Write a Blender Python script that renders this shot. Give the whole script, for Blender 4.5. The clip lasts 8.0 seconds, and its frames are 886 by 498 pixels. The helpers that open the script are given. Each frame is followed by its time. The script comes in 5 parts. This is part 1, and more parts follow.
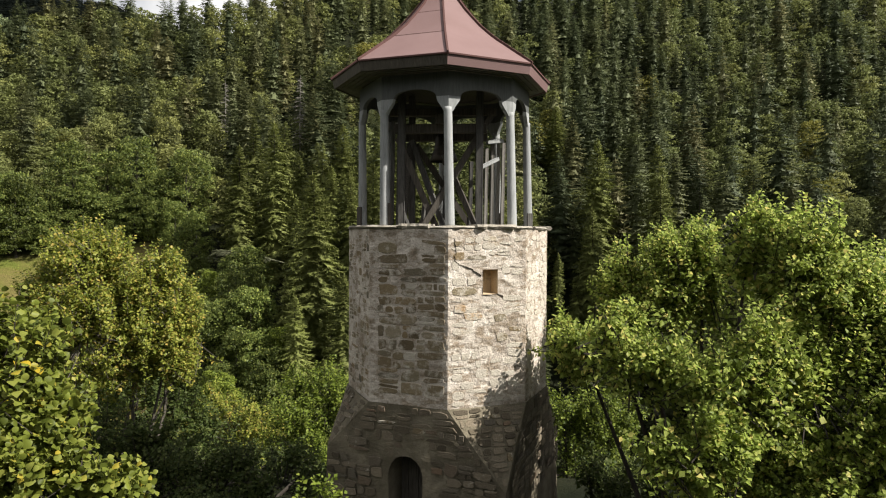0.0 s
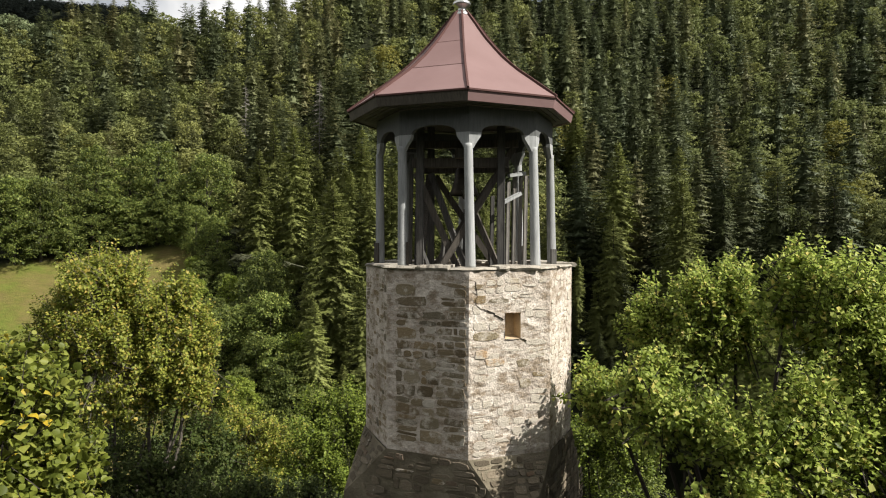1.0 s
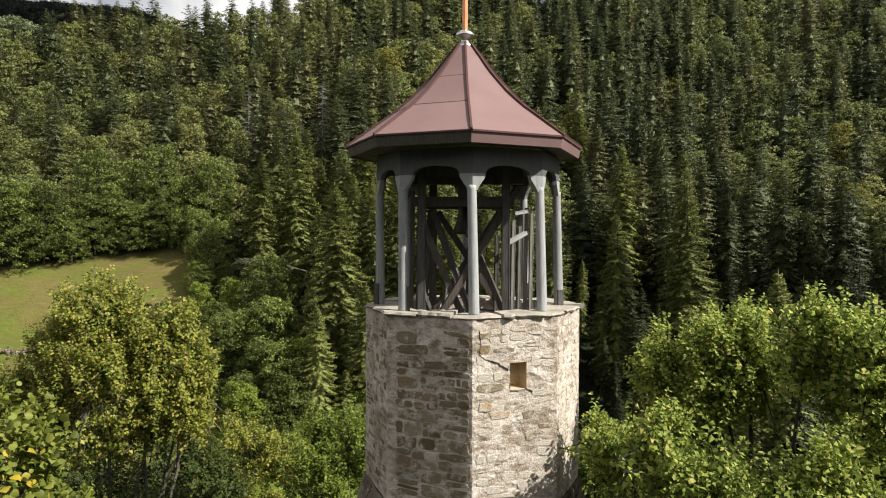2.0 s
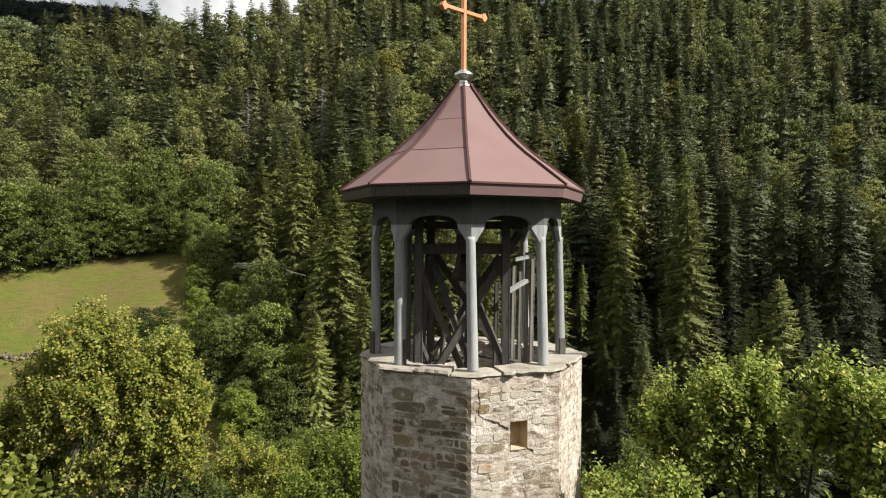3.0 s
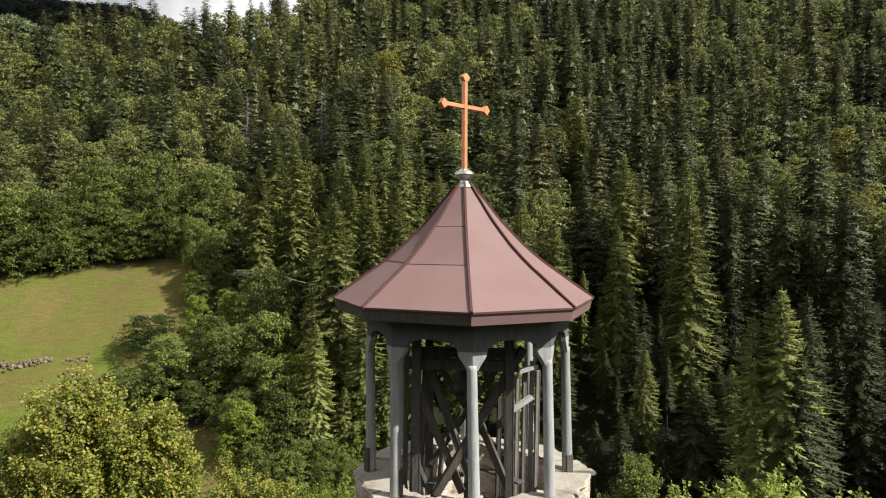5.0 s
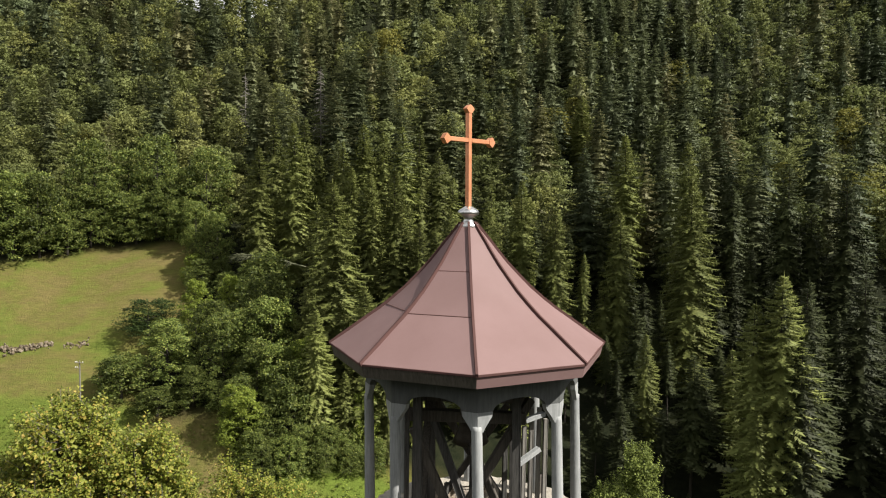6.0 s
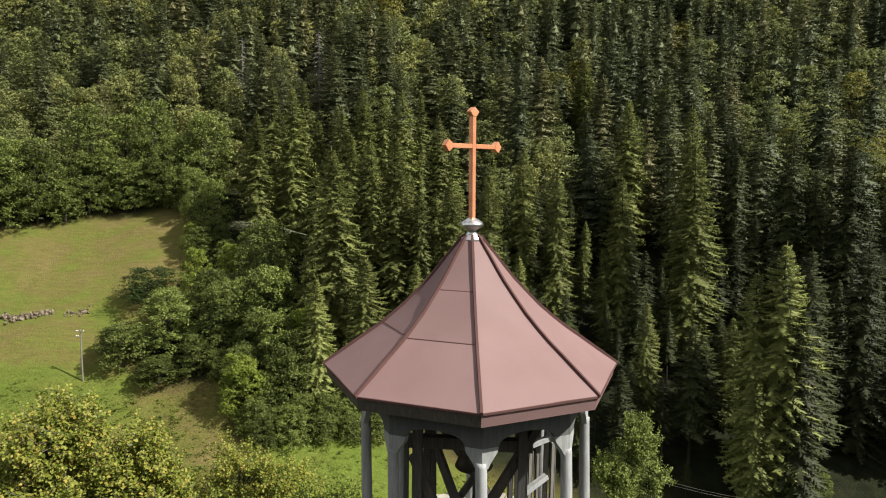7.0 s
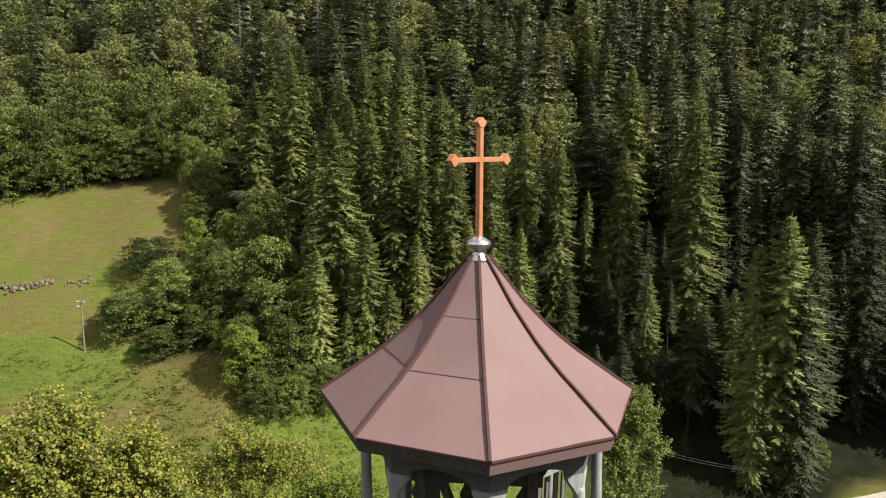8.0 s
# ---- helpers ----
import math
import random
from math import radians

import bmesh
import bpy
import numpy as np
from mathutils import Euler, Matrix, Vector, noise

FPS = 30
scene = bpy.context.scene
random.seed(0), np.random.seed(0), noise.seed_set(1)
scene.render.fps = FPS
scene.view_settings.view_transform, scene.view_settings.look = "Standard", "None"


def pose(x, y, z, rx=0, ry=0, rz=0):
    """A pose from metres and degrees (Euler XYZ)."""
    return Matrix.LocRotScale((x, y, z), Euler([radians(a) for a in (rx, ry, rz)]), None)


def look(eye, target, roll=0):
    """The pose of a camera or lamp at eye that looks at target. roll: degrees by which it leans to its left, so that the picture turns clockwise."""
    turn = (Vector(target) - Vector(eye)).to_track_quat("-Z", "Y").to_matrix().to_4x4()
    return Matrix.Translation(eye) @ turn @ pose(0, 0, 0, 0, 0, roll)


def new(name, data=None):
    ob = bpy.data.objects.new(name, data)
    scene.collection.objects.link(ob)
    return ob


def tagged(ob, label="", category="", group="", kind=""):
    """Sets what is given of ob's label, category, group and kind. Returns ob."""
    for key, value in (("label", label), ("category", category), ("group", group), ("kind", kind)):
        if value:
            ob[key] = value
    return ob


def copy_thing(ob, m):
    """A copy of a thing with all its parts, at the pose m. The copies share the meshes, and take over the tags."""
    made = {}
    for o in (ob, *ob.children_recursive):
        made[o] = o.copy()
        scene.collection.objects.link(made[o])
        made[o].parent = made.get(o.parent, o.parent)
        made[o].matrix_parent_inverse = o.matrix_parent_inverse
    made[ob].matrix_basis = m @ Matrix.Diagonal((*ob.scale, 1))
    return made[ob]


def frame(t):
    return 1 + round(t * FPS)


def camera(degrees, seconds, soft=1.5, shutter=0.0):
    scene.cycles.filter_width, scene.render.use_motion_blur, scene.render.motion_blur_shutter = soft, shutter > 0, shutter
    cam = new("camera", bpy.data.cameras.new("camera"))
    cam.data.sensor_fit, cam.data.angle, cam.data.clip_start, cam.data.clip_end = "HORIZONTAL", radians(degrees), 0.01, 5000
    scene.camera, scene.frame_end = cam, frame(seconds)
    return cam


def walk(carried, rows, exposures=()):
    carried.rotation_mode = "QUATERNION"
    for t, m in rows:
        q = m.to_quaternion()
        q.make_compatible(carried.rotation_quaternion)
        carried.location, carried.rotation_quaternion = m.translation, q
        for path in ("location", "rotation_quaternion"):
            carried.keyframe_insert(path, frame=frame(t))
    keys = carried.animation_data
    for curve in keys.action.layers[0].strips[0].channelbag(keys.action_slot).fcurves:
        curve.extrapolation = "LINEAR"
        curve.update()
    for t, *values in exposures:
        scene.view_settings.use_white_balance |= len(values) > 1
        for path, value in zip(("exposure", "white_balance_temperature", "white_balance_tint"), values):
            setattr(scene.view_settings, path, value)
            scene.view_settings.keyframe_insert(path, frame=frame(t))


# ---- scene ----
cam = camera(66.2, 8.0, soft=1.1)
PATH = [
    (0, (0.923, -11.768, 6.828), (0.774, -9.774, 6.791), 0.3),
    (0.5, (0.892, -11.557, 7.126), (0.717, -9.565, 7.091), 0.3),
    (1, (0.87, -11.343, 7.434), (0.665, -9.354, 7.398), 0.2),
    (1.5, (0.848, -11.117, 7.75), (0.633, -9.129, 7.714), 0.2),
    (3, (0.822, -10.542, 8.798), (0.608, -8.553, 8.762), 0.2),
    (3.5, (0.804, -10.374, 9.195), (0.59, -8.386, 9.16), 0.2),
    (4, (0.786, -10.227, 9.576), (0.572, -8.239, 9.541), 0.2),
    (4.5, (0.779, -10.062, 9.987), (0.565, -8.074, 9.951), 0.2),
    (6, (0.657, -9.256, 11.311), (0.442, -7.27, 11.201), 0.2),
    (6.5, (0.604, -8.903, 11.628), (0.39, -6.921, 11.465), 0.2),
    (7, (0.563, -8.539, 11.916), (0.348, -6.563, 11.7), 0.2),
    (7.5, (0.493, -8.15, 12.225), (0.278, -6.18, 11.957), 0.2),
    (8, (0.441, -7.87, 12.493), (0.226, -5.907, 12.177), 0.2),
]
walk(cam, [(t, look(eye, target, roll)) for t, eye, target, roll in PATH])

# ---- light: clear late-summer sky, sun from the side ----
SUN_TURN, SUN_HIGH = radians(107.0), radians(44)
world = bpy.data.worlds.new("world")
scene.world = world
world.use_nodes = True
sky = world.node_tree.nodes.new("ShaderNodeTexSky")
sky.sky_type, sky.sun_disc = "NISHITA", False
sky.sun_elevation, sky.sun_rotation = SUN_HIGH, SUN_TURN
sky.dust_density = 2.0
wn = world.node_tree
where = wn.nodes.new("ShaderNodeTexCoord")
puffs = wn.nodes.new("ShaderNodeTexNoise")
puffs.inputs["Scale"].default_value, puffs.inputs["Detail"].default_value = 2.6, 6.0
cover = wn.nodes.new("ShaderNodeValToRGB")
cover.color_ramp.elements[0].position, cover.color_ramp.elements[1].position = 0.40, 0.54
clouds = wn.nodes.new("ShaderNodeMix")
clouds.data_type = "RGBA"
clouds.inputs[7].default_value = (17.0, 16.8, 16.5, 1)
wn.links.new(where.outputs["Generated"], puffs.inputs["Vector"])
wn.links.new(puffs.outputs["Fac"], cover.inputs[0])
wn.links.new(cover.outputs[0], clouds.inputs[0])
wn.links.new(sky.outputs[0], clouds.inputs[6])
wn.links.new(clouds.outputs[2], wn.nodes["Background"].inputs[0])
wn.nodes["Background"].inputs[1].default_value = 0.033
sun = new("sun", bpy.data.lights.new("sun", "SUN"))
sun.data.energy, sun.data.angle, sun.data.color = 4.8, radians(0.5), (1.0, 0.95, 0.87)
sun.matrix_world = look((60 * math.sin(SUN_TURN), 60 * math.cos(SUN_TURN), 60 * math.tan(SUN_HIGH)), (0, 0, 0))
scene.view_settings.exposure = 0.92


# ---- materials ----
class Nodes:
    def __init__(self, name):
        self.mat = bpy.data.materials.new(name)
        self.mat.use_nodes = True
        self.nt = self.mat.node_tree
        self.bsdf = self.nt.nodes["Principled BSDF"]

    def add(self, kind, **values):
        n = self.nt.nodes.new("ShaderNode" + kind)
        for k, v in values.items():
            n.inputs[k].default_value = v
        return n

    def link(self, a, b):
        self.nt.links.new(a, b)

    def noise(self, scale, detail=4.0, rough=0.6, stretch=None, where=None):
        n = self.add("TexNoise", Scale=scale, Detail=detail, Roughness=rough)
        src = where if where else self.nt.nodes.new("ShaderNodeNewGeometry").outputs["Position"]
        if stretch:
            m = self.add("Mapping")
            m.inputs["Scale"].default_value = stretch
            self.link(src, m.inputs["Vector"])
            src = m.outputs[0]
        self.link(src, n.inputs["Vector"])
        return n.outputs["Fac"]

    def ramp(self, fac, stops):
        r = self.nt.nodes.new("ShaderNodeValToRGB")
        e = r.color_ramp.elements
        while len(e) < len(stops):
            e.new(0.5)
        for el, (p, c) in zip(e, stops):
            el.position, el.color = p, (*c, 1)
        self.link(fac, r.inputs[0])
        return r.outputs[0]

    def mix(self, fac, a, b, kind="MIX"):
        m = self.nt.nodes.new("ShaderNodeMix")
        m.data_type, m.blend_type = "RGBA", kind
        for v, sock in ((fac, m.inputs[0]), (a, m.inputs[6]), (b, m.inputs[7])):
            if hasattr(v, "is_linked"):
                self.link(v, sock)
            else:
                sock.default_value = v if isinstance(v, float) else (*v, 1)
        return m.outputs[2]

    def bright(self, col, fac, low, high):
        """col times a value between low and high, by fac."""
        m = self.add("MapRange")
        self.link(fac, m.inputs[0])
        m.inputs[3].default_value, m.inputs[4].default_value = low, high
        h = self.add("HueSaturation")
        self.link(m.outputs[0], h.inputs["Value"])
        self.link(col, h.inputs["Color"])
        return h.outputs[0]

    def bump(self, fac, strength, distance):
        b = self.add("Bump", Strength=strength, Distance=distance)
        self.link(fac, b.inputs["Height"])
        self.link(b.outputs[0], self.bsdf.inputs["Normal"])

    def done(self, col, rough=0.85, metal=0.0, spec=0.3):
        self.link(col, self.bsdf.inputs["Base Color"])
        self.bsdf.inputs["Metallic"].default_value = metal
        self.bsdf.inputs["Specular IOR Level"].default_value = spec
        if hasattr(rough, "is_linked"):
            self.link(rough, self.bsdf.inputs["Roughness"])
        else:
            self.bsdf.inputs["Roughness"].default_value = rough
        return self.mat

    def object_random(self):
        return self.nt.nodes.new("ShaderNodeObjectInfo").outputs["Random"]

    def island_random(self):
        return self.nt.nodes.new("ShaderNodeNewGeometry").outputs["Random Per Island"]


def masonry(name, stops, low=0.7, high=1.15, bump=0.5, stain=None):
    n = Nodes(name)
    col = n.ramp(n.noise(2.2, 5), stops)
    if stain:
        spots = n.ramp(n.noise(4.5, 7, 0.7, (1, 1, 1.7)), [(0.47, (0, 0, 0)), (0.61, (0.9, 0.9, 0.9))])
        col = n.mix(spots, col, stain)
    col = n.bright(col, n.noise(38, 6, 0.7), low, high)
    n.bump(n.noise(9, 10, 0.72), bump, 0.05)
    return n.done(col, 0.92, spec=0.15)


def stone(name, tones, wash=0.0):
    """Rubble stone: a tone of its own per stone, grain, and lime wash left in patches."""
    n = Nodes(name)
    pick = n.add("Math")
    pick.operation = "FRACT"
    both = n.add("Math")
    n.link(n.object_random(), both.inputs[0])
    n.link(n.island_random(), both.inputs[1])
    n.link(both.outputs[0], pick.inputs[0])
    col = n.ramp(pick.outputs[0], tones)
    col = n.bright(col, n.noise(26, 7, 0.78, (1, 1, 2.2)), 0.4, 1.5)
    patch = n.ramp(n.noise(5.5, 6, 0.7), [(0.46 - wash * 0.2, (0, 0, 0)), (0.60 - wash * 0.2, (1, 1, 1))])
    lime = n.bright(n.ramp(n.noise(9, 4), [(0.3, (0.44, 0.395, 0.325)), (0.7, (0.58, 0.53, 0.45))]), n.noise(50, 5), 0.8, 1.1)
    col = n.mix(patch, col, lime)
    n.bump(n.noise(34, 8, 0.75, (1, 1, 1.8)), 0.7, 0.03)
    return n.done(col, 0.9, spec=0.2)


def timber(name, dark, light, grain=(14, 14, 1.2), bump=0.35):
    n = Nodes(name)
    col = n.ramp(n.noise(4.0, 6, 0.65, grain), [(0.3, dark), (0.7, light)])
    col = n.bright(col, n.noise(3.0, 4), 0.75, 1.15)
    col = n.bright(col, n.object_random(), 0.88, 1.08)
    n.bump(n.noise(6.0, 6, 0.7, grain), bump, 0.01)
    return n.done(col, 0.85, spec=0.2)


def foliage(name, tones, see=0.35, low=0.7, high=1.2, gloss=0.45):
    """Leaves: tone by leaf, tree by tree; light shines through in part."""
    n = Nodes(name)
    col = n.ramp(n.island_random(), tones)
    col = n.bright(col, n.object_random(), low, high)
    n.bsdf.inputs["Roughness"].default_value = gloss
    n.bsdf.inputs["Specular IOR Level"].default_value = 0.16
    n.link(col, n.bsdf.inputs["Base Color"])
    tr = n.nt.nodes.new("ShaderNodeBsdfTranslucent")
    n.link(col, tr.inputs["Color"])
    mx = n.nt.nodes.new("ShaderNodeMixShader")
    mx.inputs[0].default_value = see
    n.link(n.bsdf.outputs[0], mx.inputs[1])
    n.link(tr.outputs[0], mx.inputs[2])
    n.link(mx.outputs[0], n.nt.nodes["Material Output"].inputs["Surface"])
    return n.mat


def woods(name, tones, see=0.3):
    """Far trees joined in one mesh: tone by tree through the mesh's own tint, then by twig."""
    n = Nodes(name)
    a = n.nt.nodes.new("ShaderNodeAttribute")
    a.attribute_name = "tint"
    col = n.ramp(a.outputs["Fac"], tones)
    col = n.bright(col, n.island_random(), 0.74, 1.27)
    n.bsdf.inputs["Roughness"].default_value = 0.6
    n.bsdf.inputs["Specular IOR Level"].default_value = 0.2
    n.link(col, n.bsdf.inputs["Base Color"])
    tr = n.nt.nodes.new("ShaderNodeBsdfTranslucent")
    n.link(col, tr.inputs["Color"])
    mx = n.nt.nodes.new("ShaderNodeMixShader")
    mx.inputs[0].default_value = see
    n.link(n.bsdf.outputs[0], mx.inputs[1])
    n.link(tr.outputs[0], mx.inputs[2])
    n.link(mx.outputs[0], n.nt.nodes["Material Output"].inputs["Surface"])
    return n.mat


def sheet_metal():
    n = Nodes("painted_sheet_metal")
    col = n.ramp(n.noise(1.3, 4), [(0.3, (0.176, 0.110, 0.104)), (0.7, (0.202, 0.130, 0.125))])
    col = n.bright(col, n.noise(60, 4, 0.7), 0.93, 1.05)
    col = n.bright(col, n.object_random(), 0.93, 1.06)
    n.bump(n.noise(2.5, 2, 0.4), 0.12, 0.02)
    r = n.add("MapRange")
    n.link(n.noise(4, 4), r.inputs[0])
    r.inputs[3].default_value, r.inputs[4].default_value = 0.55, 0.7
    return n.done(col, r.outputs[0], spec=0.22)


def ground_cover():
    n = Nodes("meadow_and_forest_floor")
    a = n.nt.nodes.new("ShaderNodeAttribute")
    a.attribute_name = "meadow"
    lush = n.nt.nodes.new("ShaderNodeAttribute")
    lush.attribute_name = "lush"
    vary = n.add("MapRange")
    n.link(n.noise(0.16, 6, 0.65, (1, 1.6, 1.0)), vary.inputs[0])
    vary.inputs[1].default_value, vary.inputs[2].default_value, vary.inputs[3].default_value, vary.inputs[4].default_value = 0.3, 0.7, -0.42, 0.42
    total = n.add("Math")
    n.link(lush.outputs["Fac"], total.inputs[0])
    n.link(vary.outputs[0], total.inputs[1])
    grass = n.ramp(total.outputs[0], [(0.05, (0.158, 0.130, 0.047)), (0.35, (0.140, 0.134, 0.036)), (0.6, (0.128, 0.150, 0.030)), (1.0, (0.110, 0.150, 0.025))])
    grass = n.bright(grass, n.noise(0.9, 7, 0.8, (0.5, 2.2, 2.2)), 0.3, 1.5)
    grass = n.bright(grass, n.noise(5, 5, 0.8), 0.5, 1.45)
    # litter near black: the shade under the trees is in its tone
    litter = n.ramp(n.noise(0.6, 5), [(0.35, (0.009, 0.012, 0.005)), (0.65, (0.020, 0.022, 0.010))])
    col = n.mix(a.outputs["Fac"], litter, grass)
    n.bump(n.noise(3.0, 6, 0.8), 0.8, 0.3)
    return n.done(col, 0.95, spec=0.1)


MORTAR = masonry("lime_mortar", [(0.32, (0.405, 0.345, 0.286)), (0.5, (0.600, 0.533, 0.458)), (0.68, (0.760, 0.695, 0.614))], 0.55, 1.22, 1.0, (0.27, 0.21, 0.145))
# niche plaster: the warm light inside the recess is put into its tan
TAN_LIME = masonry("light_warmed_plaster", [(0.3, (0.40, 0.30, 0.185)), (0.7, (0.56, 0.44, 0.29))], 0.7, 1.15, 0.5)
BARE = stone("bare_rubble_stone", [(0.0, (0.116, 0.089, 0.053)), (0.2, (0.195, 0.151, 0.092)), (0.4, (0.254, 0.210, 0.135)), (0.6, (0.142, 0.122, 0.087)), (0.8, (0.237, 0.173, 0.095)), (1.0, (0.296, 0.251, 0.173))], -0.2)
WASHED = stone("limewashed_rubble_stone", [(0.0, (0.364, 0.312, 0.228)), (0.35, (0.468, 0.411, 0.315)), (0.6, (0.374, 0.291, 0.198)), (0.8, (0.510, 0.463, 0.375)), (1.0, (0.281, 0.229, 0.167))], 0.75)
RUSTY = stone("ochre_stone", [(0.0, (0.42, 0.29, 0.17)), (1.0, (0.40, 0.27, 0.15))], 0.1)
BASE_MORTAR = masonry("weathered_mortar", [(0.3, (0.105, 0.090, 0.063)), (0.5, (0.165, 0.143, 0.102)), (0.7, (0.250, 0.218, 0.158))], 0.6, 1.2, 0.7)
SLATE = masonry("grey_slate", [(0.3, (0.24, 0.215, 0.175)), (0.5, (0.36, 0.33, 0.275)), (0.7, (0.46, 0.42, 0.355))], 0.6, 1.15, 0.6)
GAP = masonry("dark_gap", [(0.3, (0.03, 0.026, 0.02)), (0.7, (0.06, 0.05, 0.04))])
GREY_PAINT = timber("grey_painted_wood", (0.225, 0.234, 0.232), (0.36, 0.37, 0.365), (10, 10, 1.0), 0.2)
# the grey paint again, darkened for the shade under the eaves
GREY_BOARD = timber("shaded_grey_board", (0.082, 0.086, 0.083), (0.122, 0.126, 0.122), (10, 10, 1.0), 0.25)
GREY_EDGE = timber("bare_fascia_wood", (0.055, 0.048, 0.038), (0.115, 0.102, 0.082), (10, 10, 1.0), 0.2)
BASE_STONE = stone("dark_base_stone", [(0.0, (0.080, 0.066, 0.046)), (0.3, (0.150, 0.124, 0.088)), (0.6, (0.225, 0.186, 0.134)), (0.8, (0.120, 0.105, 0.080)), (1.0, (0.190, 0.132, 0.088))], -0.8)
FIELD_STONE = stone("brown_field_stone", [(0.0, (0.079, 0.063, 0.042)), (0.4, (0.134, 0.105, 0.068)), (0.8, (0.190, 0.156, 0.113)), (1.0, (0.213, 0.179, 0.132))], -1.6)
OLD_WOOD = timber("weathered_bare_wood", (0.042, 0.041, 0.038), (0.118, 0.113, 0.105))
# wood lightened for the sun on the ladder side
PALE_WOOD = timber("sunlit_wood", (0.13, 0.122, 0.108), (0.27, 0.255, 0.23))
DARK_WOOD = timber("dark_old_oak", (0.040, 0.036, 0.030), (0.112, 0.099, 0.083))
SOFFIT = timber("soffit_boards", (0.10, 0.092, 0.08), (0.19, 0.176, 0.152), (2, 2, 8))
ROOF = sheet_metal()
# dark red trim; also stands for shade along hips and under sheet laps
TRIM = masonry("dark_red_trim_and_shade", [(0.3, (0.075, 0.040, 0.036)), (0.7, (0.10, 0.052, 0.047))], 0.9, 1.05, 0.1)
n = Nodes("copper")
COPPER = n.done(n.bright(n.ramp(n.noise(6, 4), [(0.3, (0.62, 0.255, 0.12)), (0.7, (0.74, 0.34, 0.18))]), n.noise(60, 4), 0.9, 1.05), 0.42, 0.55, 0.5)
n = Nodes("galvanised_steel")
STEEL = n.done(n.bright(n.ramp(n.noise(20, 4), [(0.3, (0.55, 0.55, 0.54)), (0.7, (0.72, 0.72, 0.70))]), n.noise(80, 4), 0.9, 1.05), 0.33, 1.0)
n = Nodes("porcelain")
PORCELAIN = n.done(n.bright(n.ramp(n.noise(9, 3), [(0.3, (0.70, 0.69, 0.66)), (0.7, (0.80, 0.79, 0.76))]), n.noise(40, 3), 0.95, 1.03), 0.3, 0.0, 0.5)
n = Nodes("bell_bronze")
BRONZE = n.done(n.ramp(n.noise(12, 4), [(0.3, (0.030, 0.026, 0.020)), (0.7, (0.060, 0.048, 0.034))]), 0.5, 0.7)
BARK = timber("bark", (0.022, 0.019, 0.015), (0.058, 0.05, 0.04), (6, 6, 2), 0.8)
MID_BARK = timber("grey_bark", (0.07, 0.062, 0.05), (0.16, 0.142, 0.115), (6, 6, 2), 0.5)
DEAD = timber("dead_grey_wood", (0.156, 0.144, 0.126), (0.252, 0.234, 0.204))
DRY_TWIGS = timber("dry_twigs", (0.085, 0.092, 0.052), (0.145, 0.152, 0.088))
GRAVEL = masonry("gravel", [(0.3, (0.300, 0.270, 0.225)), (0.7, (0.413, 0.375, 0.315))], 0.8, 1.1, 0.3)
GROUND = ground_cover()
# one spruce green twice: sunlit, then shaded, the light put into the colour
LIT_SPRUCE = foliage("lit_spruce_needles", [(0.0, (0.126, 0.147, 0.041)), (0.5, (0.156, 0.177, 0.049)), (1.0, (0.194, 0.206, 0.062))], 0.22, 0.7, 1.3, 0.6)
SHADED_SPRUCE = foliage("shaded_spruce_needles", [(0.0, (0.033, 0.043, 0.014)), (0.5, (0.043, 0.052, 0.018)), (1.0, (0.054, 0.062, 0.022))], 0.2, 0.6, 1.4, 0.6)
OAKISH = foliage("broad_leaves", [(0.0, (0.050, 0.071, 0.018)), (0.5, (0.114, 0.148, 0.037)), (0.8, (0.164, 0.195, 0.048)), (1.0, (0.257, 0.275, 0.071))], 0.35, 0.55, 1.4)
DARK_LEAF = foliage("dark_bush_leaves", [(0.0, (0.012, 0.023, 0.006)), (0.6, (0.029, 0.048, 0.012)), (1.0, (0.057, 0.081, 0.022))], 0.25, 0.95, 1.05, 0.75)
FRESH_LEAF = foliage("fresh_leaves", [(0.0, (0.080, 0.115, 0.020)), (0.5, (0.185, 0.235, 0.038)), (1.0, (0.300, 0.345, 0.065))], 0.4, 0.75, 1.15)
LEAF_RIGHT = foliage("sycamore_leaves", [(0.0, (0.085, 0.118, 0.027)), (0.55, (0.329, 0.412, 0.087)), (0.9, (0.477, 0.523, 0.146)), (1.0, (0.693, 0.585, 0.186))], 0.6, 0.95, 1.05, 0.4)
LEAF_LEFT = foliage("yellowing_leaves", [(0.0, (0.067, 0.090, 0.016)), (0.5, (0.256, 0.294, 0.050)), (0.85, (0.340, 0.335, 0.070)), (1.0, (0.449, 0.333, 0.085))], 0.45, 0.95, 1.05, 0.4)
LEAF_BUSH = foliage("shrub_leaves", [(0.0, (0.040, 0.060, 0.009)), (0.6, (0.154, 0.205, 0.032)), (1.0, (0.248, 0.291, 0.051))], 0.4, 0.9, 1.1, 0.45)
LEAF_NEAR = foliage("hazel_leaves", [(0.0, (0.052, 0.069, 0.011)), (0.6, (0.185, 0.218, 0.036)), (0.95, (0.251, 0.265, 0.057)), (1.0, (0.482, 0.353, 0.032))], 0.42, 0.95, 1.05, 0.45)
# bramble tones: dark leaves, with some shade of their hollows put in
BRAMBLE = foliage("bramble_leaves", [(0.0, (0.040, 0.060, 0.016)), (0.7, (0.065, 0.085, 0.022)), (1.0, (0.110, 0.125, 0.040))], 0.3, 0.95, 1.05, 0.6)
# bank leaves darkened for shade that does not reach them
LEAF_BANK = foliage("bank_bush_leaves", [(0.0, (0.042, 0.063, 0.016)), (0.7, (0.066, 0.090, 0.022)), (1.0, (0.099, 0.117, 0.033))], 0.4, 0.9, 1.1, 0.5)
